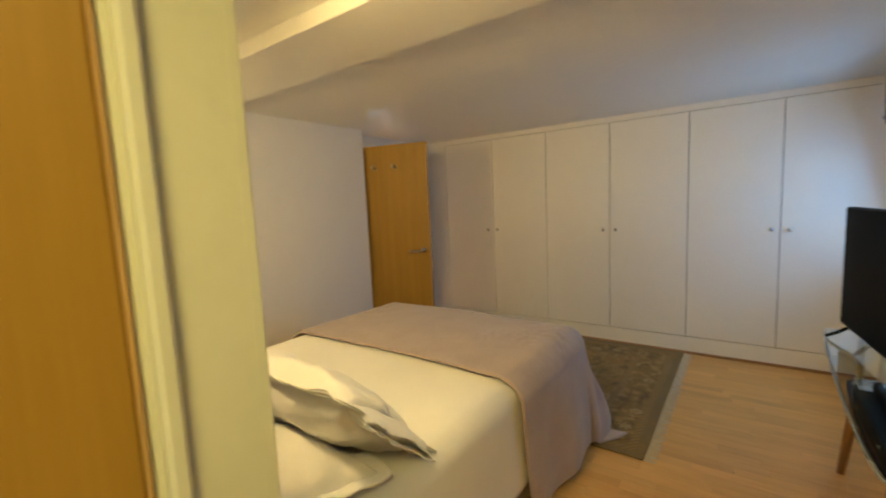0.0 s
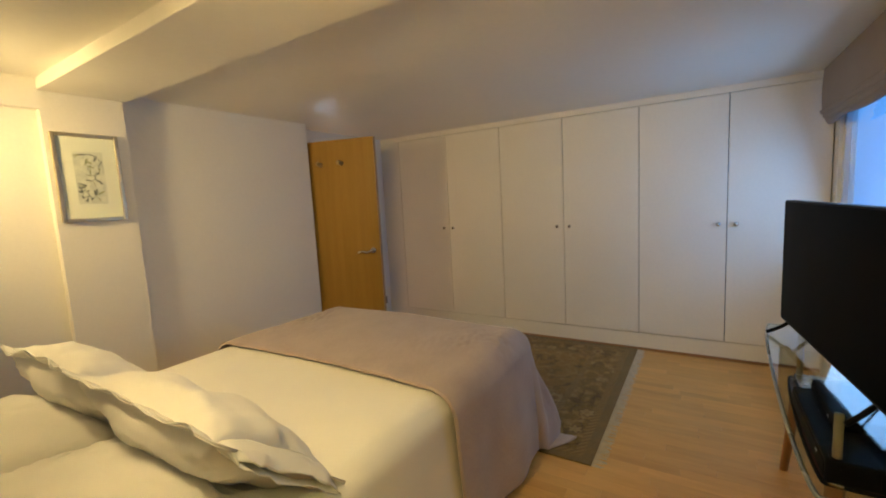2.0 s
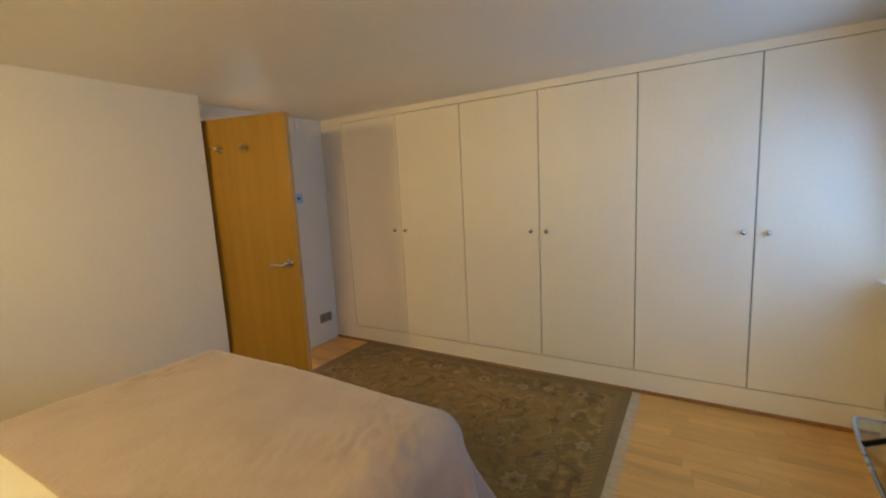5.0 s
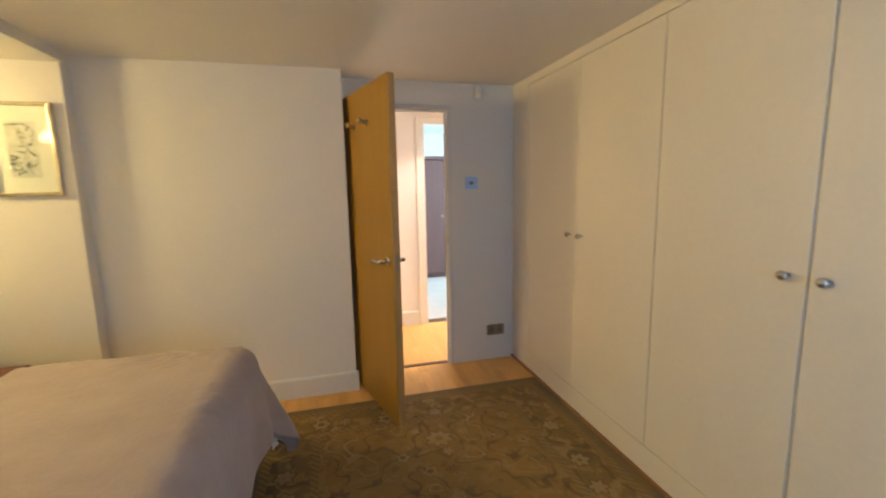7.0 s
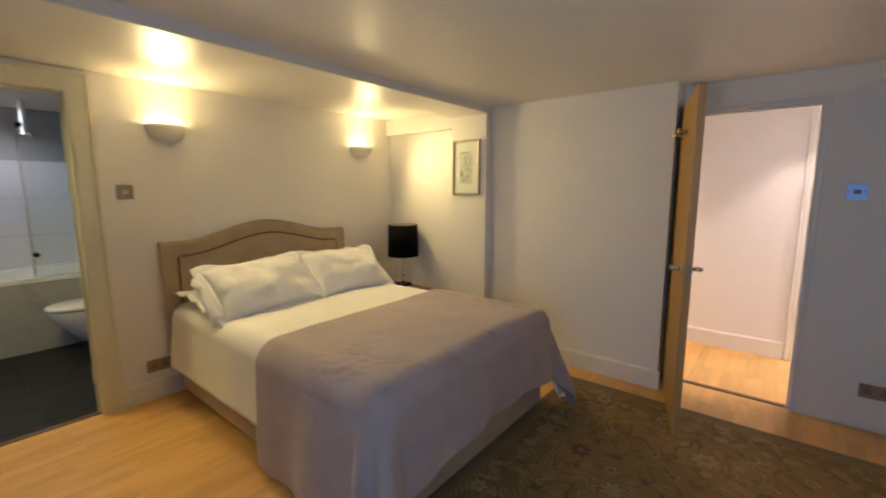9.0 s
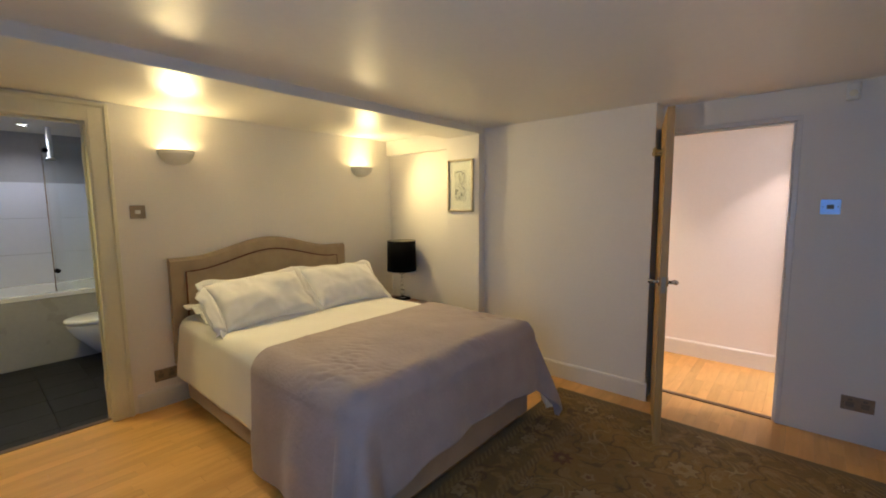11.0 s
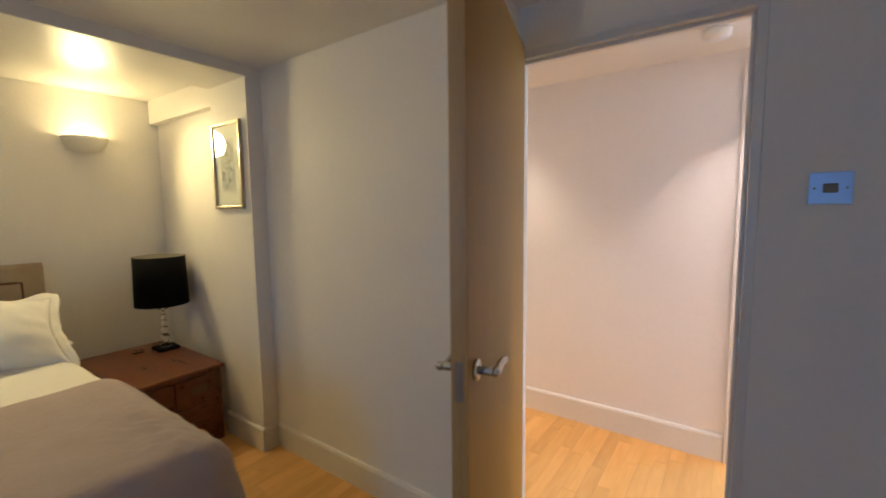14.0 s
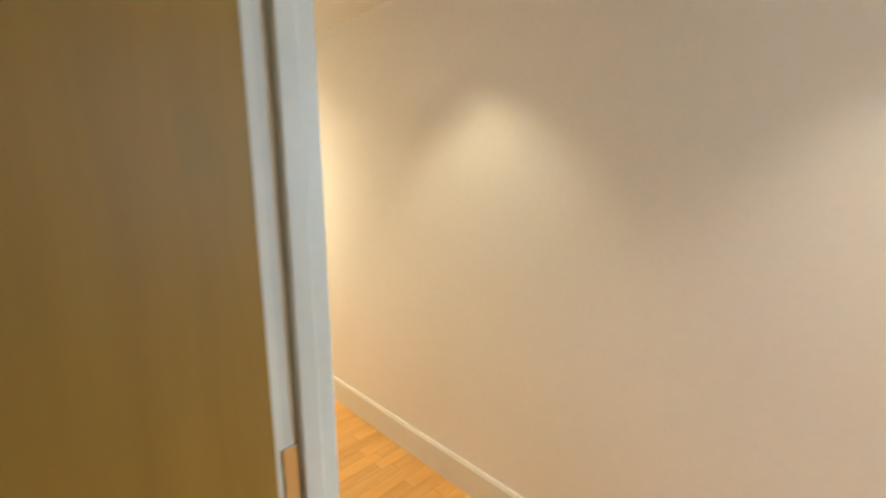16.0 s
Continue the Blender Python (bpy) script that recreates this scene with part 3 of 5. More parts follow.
def drape(name, a_lo, a_hi, b_lo, b_hi, xe, ylo, yhi, top, r, material, seed, na=90, nb=130, lift=0.0, folds=0.03, thick=0.006, rise=0.0, label="", category="", skew=0.0, ripple=0.0, dip=0.0, ridge=0.0):
    """Cloth laid over the bed and hanging down its foot and both sides. a runs along the bed, b across it."""
    bm = B()
    grid = []
    for i in range(na + 1):
        row = []
        for j in range(nb + 1):
            b = b_lo + (b_hi - b_lo) * j / nb
            a_start = a_lo + skew * (b - b_lo) / (b_hi - b_lo) + 0.012 * math.sin(b * 3.1 + seed)
            a_end = a_hi - dip * math.exp(-((b - (ylo + yhi) / 2 - 0.12) / 0.62) ** 4) + 0.008 * math.sin(6 * b + seed)
            a = a_start + (a_end - a_start) * i / na
            da = max(0.0, a - xe)
            db = (ylo - b) if b < ylo else (b - yhi if b > yhi else 0.0)
            sgn = -1 if b < ylo else 1
            d = math.hypot(da, db)
            cx, cy = min(a, xe), min(max(b, ylo), yhi)
            arc = math.pi / 2 * r
            if d <= 1e-6:
                ux, uy = 0.0, 0.0
            else:
                ux, uy = da / d, sgn * db / d
            if d < arc:
                ang = d / r
                outw, down = r * math.sin(ang), r * (1 - math.cos(ang))
            else:
                outw, down = r, r + (d - arc)
            corner = 4 * abs(ux * uy) ** 1.0
            fall = max(0.0, down - r)
            wave = folds * min(1, fall / 0.25) * (math.sin(7.5 * (a if abs(uy) > 0.7 else b) + seed) * 0.5 + math.sin(17 * (a if abs(uy) > 0.7 else b) + 1.7 * seed) * 0.3)
            outw += 0.035 * min(1, fall / 0.4) + wave + 0.26 * corner / 4 * min(1, fall / 0.5)
            outw += ridge * min(1, fall / 0.5) * (math.exp(-((math.atan2(abs(uy), abs(ux) + 1e-6) - 0.55) / 0.17) ** 2) - 0.6 * math.exp(-((math.atan2(abs(uy), abs(ux) + 1e-6) - 0.95) / 0.2) ** 2)) if abs(ux * uy) > 1e-4 else 0.0
            z = top - down
            ground = 0.016 + 0.004 * math.sin(9 * a + 5 * b)
            if z < ground:
                outw += min(0.22, (ground - z) * 0.75)
                z = ground
            x, y = cx + ux * outw, cy + uy * outw
            w = Vector((a * 1.0, b * 1.0, seed))
            wr = noise.noise(w * 2.2) * 0.010 + noise.noise(w * 6.0) * 0.004
            mask = max(0.0, noise.noise(Vector((a * 2.3 + 3, b * 2.3, seed + 9))) + 0.02) * 3.0
            wr += ripple * min(1.0, mask) * min(1.0, max(0.15, (a - 3.05) / 0.3)) * noise.noise(Vector((a * 16 + b * 13, b * 40 - a * 19, seed)))
            z += (wr + lift + rise * math.exp(-((b - (ylo + yhi) / 2) / 0.5) ** 2)) * (1 if d < arc else 0.25)
            row.append(bm.verts.new((x, y, z)))
        grid.append(row)
    for i in range(na):
        for j in range(nb):
            bm.faces.new((grid[i][j], grid[i + 1][j], grid[i + 1][j + 1], grid[i][j + 1]))
    border = [[tuple(v.co) for v in line[::3] + [line[-1]]] for line in (grid[0], grid[-1], [g[0] for g in grid], [g[-1] for g in grid])]
    ob = solid(name, bm, material, label, category, smooth=True)
    mod = ob.modifiers.new("thickness", "SOLIDIFY")
    mod.thickness, mod.offset = thick, 1
    for line in border:
        part("hem", tube(B(), line, thick * 0.62, 6), material, ob, "turned and stitched hem", True)
    return ob


drape("duvet", BX0_ - 0.015, BX1_ - 0.14, BYA - 0.385, BYB + 0.385, BX1_ - 0.10, BYA + 0.085, BYB - 0.085, BTOP - 0.012, 0.085, M_SHEET, 3.0, na=70, nb=110, folds=0.006, thick=0.012, rise=0.012,
      label="smooth cream cotton duvet spread over the bed", category="duvet")
drape("bed_throw", 2.83, 4.14, BYA - 0.63, BYB + 0.43, BX1_ - 0.075, BYA + 0.075, BYB - 0.075, BTOP + 0.024, 0.115, M_THROW, 1.3, na=150, nb=260, folds=0.034, thick=0.007, rise=0.012, dip=0.085, ridge=0.06,
      label="dusky pink quilted throw over the foot of the bed", category="throw", skew=-0.05, ripple=0.009)


# a white corner of the sheet trailing on the rug at the far foot
bm = B()
rows = []
for k in range(9):
    t = k / 8
    rows.append([bm.verts.new((3.655 + 0.06 * t + 0.016 * math.sin(3 * j + 4 * t), 2.80 + 0.03 * j + 0.10 * t + 0.012 * noise.noise(Vector((j, t * 3, 2))), max(0.020, 0.26 * (1 - t) ** 1.6 + 0.012 * math.sin(2.2 * j + 5 * t)))) for j in range(5)])
for p, q in zip(rows, rows[1:]):
    for j in range(4):
        bm.faces.new((p[j], p[j + 1], q[j + 1], q[j]))
sheet = solid("bed_sheet", bm, M_SHEET, "white sheet corner trailing from the foot of the bed", "sheet", smooth=True)
mod = sheet.modifiers.new("thickness", "SOLIDIFY")
mod.thickness, mod.offset = 0.006, 1


def pillow(name, m, w, h, t, seed, label, flap=0.0, sag=0.0):
    """A stuffed pillow in its own axes: w across, h up, t thick, with a flat flange round it."""
    bm = B()
    n1, n2 = 40, 28
    sides = []
    for s in (1, -1):
        grid = []
        for i in range(n1 + 1):
            row = []
            for j in range(n2 + 1):
                u, v = -1 + 2 * i / n1, -1 + 2 * j / n2
                inner = max(0.0, 1 - abs(u) ** 2.6) ** 0.55 * max(0.0, 1 - abs(v) ** 2.6) ** 0.55
                pin = 1 - 0.10 * (1 - v * v) * abs(u) ** 4 - 0.0 * u
                pin2 = 1 - 0.15 * (1 - u * u) * abs(v) ** 4
                w3 = Vector((u * 2.1, v * 1.6, seed + s))
                th = t / 2 * inner * (1 + 0.28 * noise.noise(w3)) + 0.006 * noise.noise(w3 * 2.7) * min(1, inner * 2)
                crease = max(0.0, 0.16 - abs(noise.noise(Vector((u * 2.6 + 0.9 * v, v * 1.1 - 0.4 * u, seed * 1.7 + s))))) / 0.16
                th += (0.008 * crease ** 2 * (0.35 + 0.65 * max(abs(u), abs(v)) ** 2)) * min(1, inner * 2.5)
                th += 0.007 * math.sin(v * 11 + 4 * noise.noise(w3 * 1.3)) * abs(u) ** 3 * min(1, inner * 3) + 0.005 * math.sin(u * 13 + 5 * noise.noise(w3)) * abs(v) ** 3 * min(1, inner * 3)
                edge = max(abs(u), abs(v))
                wob = 0.016 * noise.noise(Vector((u * 3, v * 3, seed * 2))) * (edge > 0.9)
                x, y = u * w / 2 * pin * 0.955, v * h / 2 * pin2 * 0.945 - sag * (1 - abs(u)) * (v > 0) * 0.3
                row.append(bm.verts.new((x, y, s * (th + 0.0015) + wob)))
            grid.append(row)
        for i in range(n1):
            for j in range(n2):
                q = (grid[i][j], grid[i + 1][j], grid[i + 1][j + 1], grid[i][j + 1])
                bm.faces.new(q if s > 0 else q[::-1])
        sides.append(grid)

    def rim(g):
        return [g[i][0] for i in range(n1)] + [g[n1][j] for j in range(n2)] + [g[i][n2] for i in range(n1, 0, -1)] + [g[0][j] for j in range(n2, 0, -1)]
    ra, rb = rim(sides[0]), rim(sides[1])
    n = len(ra)
    seam = [(v.co.x, v.co.y, v.co.z) for v in ra]
    for k in range(n):
        bm.faces.new((ra[k], rb[k], rb[(k + 1) % n], ra[(k + 1) % n]))
    ob = thing(name, (0, 0, 0), label, "pillow", "bed pillows")
    part("cushion", bm, M_PILLOW, ob, "", True)
    # flat flange of the pillowcase, two loose layers waving round the seam
    bm = B()
    for s in (1, -1):
        rings = []
        for k in range(5):
            f = k / 4
            ring = []
            for co in seam:
                p = Vector(co)
                ex, ey = p.x / (w / 2), p.y / (h / 2)
                wid = 0.040 + 0.008 * noise.noise(Vector((ex * 3, ey * 3, seed + s)))
                side = Vector((p.x if abs(ex) > abs(ey) * 0.98 else 0, p.y if abs(ey) > abs(ex) * 0.98 else 0, 0)).normalized()
                wz = noise.noise(Vector((ex * 3.3, ey * 3.3, seed * 2))) * 0.014 + noise.noise(Vector((ex * 6, ey * 6, seed + 3 * s))) * 0.004
                ring.append(bm.verts.new((p.x + side.x * wid * f, p.y + side.y * wid * f, p.z + wz * f + s * 0.002 * f)))
            rings.append(ring)
        for p, q in zip(rings, rings[1:]):
            for j in range(n):
                bm.faces.new((p[j], p[(j + 1) % n], q[(j + 1) % n], q[j]))
    edge_part = part("flange", bm, M_PILLOW, ob, "flat sewn edge of the pillowcase", True)
    mod = edge_part.modifiers.new("thickness", "SOLIDIFY")
    mod.thickness = 0.0025
    if flap:
        # loose open end of the pillowcase, drooping past the filling
        bm = B()
        k1, k2 = 12, 36
        rings = []
        for i in range(k1 + 1):
            u = i / k1
            ring = []
            for j in range(k2):
                a = 2 * math.pi * j / k2
                c, sn = math.cos(a), math.sin(a)
                hh = h / 2 * (0.86 - 0.05 * u) * (abs(c) ** 0.7) * (1 if c > 0 else -1)
                tt = (0.030 - 0.020 * u) * sn * (1 + 0.5 * noise.noise(Vector((c * 2, u * 2, seed))))
                wv = 0.022 * u * noise.noise(Vector((c * 3.1, sn * 1.2, seed + u)))
                x = -w / 2 * 0.93 - flap * u + 0.03 * u * noise.noise(Vector((c * 2.2, sn * 2.2, seed * 3)))
                ring.append(bm.verts.new((x, hh - 0.10 * flap / 0.12 * u * u * 0.3, tt + wv - 0.02 * u * u)))
            rings.append(ring)
        for p, q in zip(rings, rings[1:]):
            for j in range(k2):
                bm.faces.new((p[j], p[(j + 1) % k2], q[(j + 1) % k2], q[j]))
        end = part("case_opening", bm, M_PILLOW, ob, "loose open end of the pillowcase", True)
        mod = end.modifiers.new("thickness", "SOLIDIFY")
        mod.thickness = 0.003
    ob.matrix_world = m
    return ob


def lean(x, y, z, tilt, yaw=0.0, roll=0.0):
    """Pose with a pillow's width along the bed's width and its height leaning back by tilt from upright."""
    return Matrix.Translation((x, y, z)) @ Euler((0, 0, radians(90 + yaw))).to_matrix().to_4x4() @ Euler((radians(90 - tilt), 0, 0)).to_matrix().to_4x4() @ Euler((0, 0, radians(roll))).to_matrix().to_4x4()


pillow("pillow", lean(1.86, 1.68, 0.715, 84, -2, 0), 0.74, 0.46, 0.15, 5.0, "white cotton pillow lying flat under another")
pillow("pillow", lean(1.86, 2.37, 0.715, 84, 2, 0), 0.72, 0.46, 0.15, 7.5, "white cotton pillow lying flat under another")
pillow("pillow", lean(2.115, 1.665, 0.800, 48, -1, 3), 0.72, 0.445, 0.19, 1.0, "plump white cotton pillow leaning on the headboard", 0.06)
pillow("pillow", lean(2.115, 2.36, 0.795, 48, 1, -2), 0.71, 0.44, 0.20, 3.3, "plump white cotton pillow leaning on the headboard")


# ---- rug ----
def rug_material():
    m = bpy.data.materials.new("rug_wool")
    m.use_nodes = True
    n, l = m.node_tree.nodes, m.node_tree.links
    b = n["Principled BSDF"]
    b.inputs["Roughness"].default_value = 0.95
    b.inputs["Sheen Weight"].default_value = 0.1
    tc = n.new("ShaderNodeTexCoord")
    sep = n.new("ShaderNodeSeparateXYZ")
    l.new(tc.outputs["Object"], sep.inputs[0])

    def calc(op, a, c=None, d=None):
        k = n.new("ShaderNodeMath")
        k.operation = op
        for i, v in enumerate((a, c, d)):
            if v is None:
                continue
            if isinstance(v, (int, float)):
                k.inputs[i].default_value = v
            else:
                l.new(v, k.inputs[i])
        return k.outputs[0]

    def mixc(f, a, c):
        k = n.new("ShaderNodeMix")
        k.data_type = "RGBA"
        l.new(f, k.inputs[0])
        for i, v in ((6, a), (7, c)):
            if isinstance(v, tuple):
                k.inputs[i].default_value = (*v, 1)
            else:
                l.new(v, k.inputs[i])
        return k.outputs[2]

    ex = calc("SUBTRACT", 0.915, calc("ABSOLUTE", sep.outputs[0]))
    ey = calc("SUBTRACT", 1.175, calc("ABSOLUTE", sep.outputs[1]))
    e = calc("MINIMUM", ex, ey)
    warp = n.new("ShaderNodeTexNoise")
    warp.inputs["Scale"].default_value = 5.0
    l.new(tc.outputs["Object"], warp.inputs["Vector"])
    wv = n.new("ShaderNodeVectorMath")
    wv.operation = "MULTIPLY_ADD"
    wv.inputs[1].default_value = (0.16, 0.16, 0.0)
    l.new(warp.outputs["Color"], wv.inputs[0])
    l.new(tc.outputs["Object"], wv.inputs[2])

    def rosettes(scale, seed, petals):
        """Distance from the nearest flower's heart in metres, waved by its petals, and a random number for each flower."""
        v = n.new("ShaderNodeTexVoronoi")
        v.inputs["Scale"].default_value, v.inputs["Randomness"].default_value = scale, 0.55
        flat = n.new("ShaderNodeVectorMath")
        flat.operation = "MULTIPLY_ADD"
        flat.inputs[1].default_value, flat.inputs[2].default_value = (1, 1, 0), (seed, 2 * seed, 0)
        l.new(tc.outputs["Object"], flat.inputs[0])
        l.new(flat.outputs[0], v.inputs["Vector"])
        off = n.new("ShaderNodeVectorMath")
        off.operation = "SUBTRACT"
        l.new(flat.outputs[0], off.inputs[0])
        l.new(v.outputs["Position"], off.inputs[1])
        xyz = n.new("ShaderNodeSeparateXYZ")
        l.new(off.outputs[0], xyz.inputs[0])
        hue = n.new("ShaderNodeSeparateColor")
        l.new(v.outputs["Color"], hue.inputs[0])
        turn = calc("ADD", calc("ARCTAN2", xyz.outputs[1], xyz.outputs[0]), calc("MULTIPLY", hue.outputs[1], 6.0))
        d = calc("DIVIDE", v.outputs["Distance"], scale)
        frayed = calc("MULTIPLY", calc("SUBTRACT", warp.outputs["Fac"], 0.5), 0.03)
        return calc("ADD", frayed, calc("MULTIPLY", d, calc("ADD", 1.0, calc("MULTIPLY", calc("SINE", calc("MULTIPLY", turn, petals)), 0.17)))), hue.outputs[0]

    def band(v, lo, hi):
        return calc("MULTIPLY", calc("GREATER_THAN", v, lo), calc("LESS_THAN", v, hi))

    # colours of the dyed wool
    field, border = (0.255, 0.152, 0.050), (0.285, 0.182, 0.068)
    cream, rust, bark, moss = (0.345, 0.25, 0.12), (0.135, 0.055, 0.028), (0.115, 0.068, 0.028), (0.185, 0.118, 0.040)
    leaf = n.new("ShaderNodeTexNoise")
    leaf.inputs["Scale"].default_value, leaf.inputs["Detail"].default_value = 13.0, 3
    l.new(wv.outputs[0], leaf.inputs["Vector"])
    vine = n.new("ShaderNodeTexNoise")
    vine.inputs["Scale"].default_value, vine.inputs["Detail"].default_value = 4.2, 1
    l.new(wv.outputs[0], vine.inputs["Vector"])
    col = mixc(calc("GREATER_THAN", leaf.outputs["Fac"], 0.58), field, (0.305, 0.205, 0.085))
    col = mixc(calc("LESS_THAN", leaf.outputs["Fac"], 0.40), col, moss)
    col = mixc(band(vine.outputs["Fac"], 0.488, 0.506), col, bark)
    col = mixc(band(vine.outputs["Fac"], 0.585, 0.600), col, cream)
    small, pick = rosettes(7.5, 3.3, 5.0)
    some = calc("GREATER_THAN", pick, 0.45)
    col = mixc(calc("MULTIPLY", some, band(small, 0.018, 0.030)), col, cream)
    col = mixc(calc("MULTIPLY", some, calc("LESS_THAN", small, 0.012)), col, rust)
    large, pick = rosettes(3.4, 0.0, 8.0)
    dark, light = calc("GREATER_THAN", pick, 0.5), calc("LESS_THAN", pick, 0.5)
    col = mixc(calc("LESS_THAN", large, 0.082), col, field)
    col = mixc(calc("MULTIPLY", dark, band(large, 0.032, 0.062)), col, rust)
    col = mixc(calc("MULTIPLY", dark, band(large, 0.018, 0.028)), col, cream)
    col = mixc(calc("MULTIPLY", light, band(large, 0.030, 0.066)), col, cream)
    col = mixc(calc("MULTIPLY", light, band(large, 0.066, 0.074)), col, bark)
    col = mixc(calc("LESS_THAN", large, 0.011), col, rust)
    bcol = mixc(calc("GREATER_THAN", leaf.outputs["Fac"], 0.52), moss, border)
    bcol = mixc(band(vine.outputs["Fac"], 0.50, 0.53), bcol, bark)
    bcol = mixc(calc("GREATER_THAN", leaf.outputs["Fac"], 0.61), bcol, cream)
    edge_flower, pick = rosettes(5.6, 1.7, 6.0)
    bcol = mixc(band(edge_flower, 0.020, 0.045), bcol, cream)
    bcol = mixc(band(edge_flower, 0.045, 0.054), bcol, bark)
    bcol = mixc(calc("LESS_THAN", edge_flower, 0.012), bcol, rust)
    gcol = mixc(calc("GREATER_THAN", calc("SINE", calc("MULTIPLY", calc("ADD", sep.outputs[0], sep.outputs[1]), 160.0)), 0.1), (0.175, 0.112, 0.044), (0.27, 0.185, 0.08))
    out = mixc(calc("LESS_THAN", e, 0.335), col, gcol)
    out = mixc(calc("LESS_THAN", e, 0.295), out, bcol)
    out = mixc(calc("LESS_THAN", e, 0.10), out, gcol)
    out = mixc(calc("LESS_THAN", e, 0.055), out, (0.17, 0.12, 0.055))
    pile = n.new("ShaderNodeTexNoise")
    pile.inputs["Scale"].default_value = 420
    l.new(tc.outputs["Object"], pile.inputs["Vector"])
    worn = n.new("ShaderNodeTexNoise")
    worn.inputs["Scale"].default_value = 2.5
    l.new(tc.outputs["Object"], worn.inputs["Vector"])
    hs = n.new("ShaderNodeHueSaturation")
    hs.inputs["Saturation"].default_value, hs.inputs["Hue"].default_value = 1.1, 0.502
    l.new(calc("ADD", 0.585, calc("ADD", calc("MULTIPLY", pile.outputs["Fac"], 0.35), calc("MULTIPLY", worn.outputs["Fac"], 0.45))), hs.inputs["Value"])
    faded = n.new("ShaderNodeMapRange")
    faded.inputs["From Min"].default_value, faded.inputs["From Max"].default_value = 0.35, 0.65
    faded.inputs["To Min"].default_value, faded.inputs["To Max"].default_value = 0.05, 0.5
    l.new(leaf.outputs["Fac"], faded.inputs["Value"])
    out = mixc(faded.outputs[0], out, field)
    l.new(out, hs.inputs["Color"])
    l.new(hs.outputs[0], b.inputs["Base Color"])
    bp = n.new("ShaderNodeBump")
    bp.inputs["Strength"].default_value, bp.inputs["Distance"].default_value = 0.5, 0.004
    l.new(pile.outputs["Fac"], bp.inputs["Height"])
    l.new(bp.outputs[0], b.inputs["Normal"])
    return m


M_RUG = rug_material()
RXC, RYC = 4.522, 2.105
rug = thing("rug", (RXC, RYC, 0), "olive and cream floral wool rug with one fringed end", "rug")
part("woven_field", box(B(), (-0.915, -1.175, 0.0015), (0.915, 1.175, 0.011), 0.004, 2), M_RUG, rug, "floral patterned wool pile")
for s in (-1,):
    bm = B()
    rnd = random.Random(4 + s)
    for k in range(190):
        x = -0.911 + 1.822 * (k + 0.5) / 190
        ln = 0.06 + rnd.uniform(-0.012, 0.012)
        sk = rnd.uniform(-0.01, 0.01)
        y0 = s * 1.172
        vs = [bm.verts.new(p) for p in ((x - 0.004, y0, 0.001), (x + 0.004, y0, 0.001), (x + 0.003 + sk, y0 + s * ln, 0.001), (x - 0.003 + sk, y0 + s * ln, 0.001),
                                        (x, y0, 0.008), (x + sk, y0 + s * ln, 0.004))]
        bm.faces.new((vs[0], vs[4], vs[5], vs[3]))
        bm.faces.new((vs[4], vs[1], vs[2], vs[5]))
        bm.faces.new((vs[3], vs[5], vs[2]))
    part("fringe", bm, M_FRINGE, rug, "pale cotton fringe")


# ---- bedside chest and lamp ----
NX0, NX1, NY0, NY1, NZ = 1.62, 2.43, 2.81, 3.355, 0.472
chest = thing("bedside_chest", ((NX0 + NX1) / 2, (NY0 + NY1) / 2, 0), "low mahogany bedside chest with bracket feet", "chest")
hx, hy = (NX1 - NX0) / 2, (NY1 - NY0) / 2
part("top", box(B(), (-hx, -hy, NZ - 0.022), (hx, hy, NZ), 0.006, 2), M_MAHOG, chest)
part("body", box(B(), (-hx + 0.015, -hy + 0.012, 0.12), (hx - 0.03, hy - 0.012, NZ - 0.022), 0.003, 1), M_MAHOG, chest)
for k, (ya, yb) in enumerate(((-hy + 0.025, -0.004), (0.004, hy - 0.025))):
    d = part("drawer", box(B(), (hx - 0.031, ya, 0.27), (hx - 0.018, yb, NZ - 0.045), 0.004, 2), M_MAHOG, chest)
    bm = B()
    yc = (ya + yb) / 2
    box(bm, (hx - 0.02, yc - 0.04, 0.335), (hx - 0.014, yc + 0.04, 0.375), 0.003, 1)
    tube(bm, [(hx - 0.014, yc - 0.028, 0.355), (hx + 0.002, yc - 0.02, 0.342), (hx + 0.002, yc + 0.02, 0.342), (hx - 0.014, yc + 0.028, 0.355)], 0.003, 8)
    part("drawer_pull", bm, M_STRIP, d, "dark recessed drawer pull")
part("rail", box(B(), (hx - 0.031, -hy + 0.015, 0.17), (hx - 0.02, hy - 0.015, 0.255), 0.003, 1), M_MAHOG, chest)
for sx in (-1, 1):
    for sy in (-1, 1):
        bm = B()
        outline = [(0, 0), (0.055, 0), (0.075, 0.05), (0.12, 0.105), (0.16, 0.125), (0, 0.125)]
        y0 = hy - 0.014
        lo = [bm.verts.new((sx * (hx - 0.031), sy * (y0 - a), z)) for a, z in outline]
        hi = [bm.verts.new((sx * (hx - 0.075), sy * (y0 - a), z)) for a, z in outline]
        for i in range(6):
            bm.faces.new((lo[i], lo[(i + 1) % 6], hi[(i + 1) % 6], hi[i]))
        bm.faces.new(lo)
        bm.faces.new(hi)
        part("bracket_foot", bm, M_MAHOG, chest)

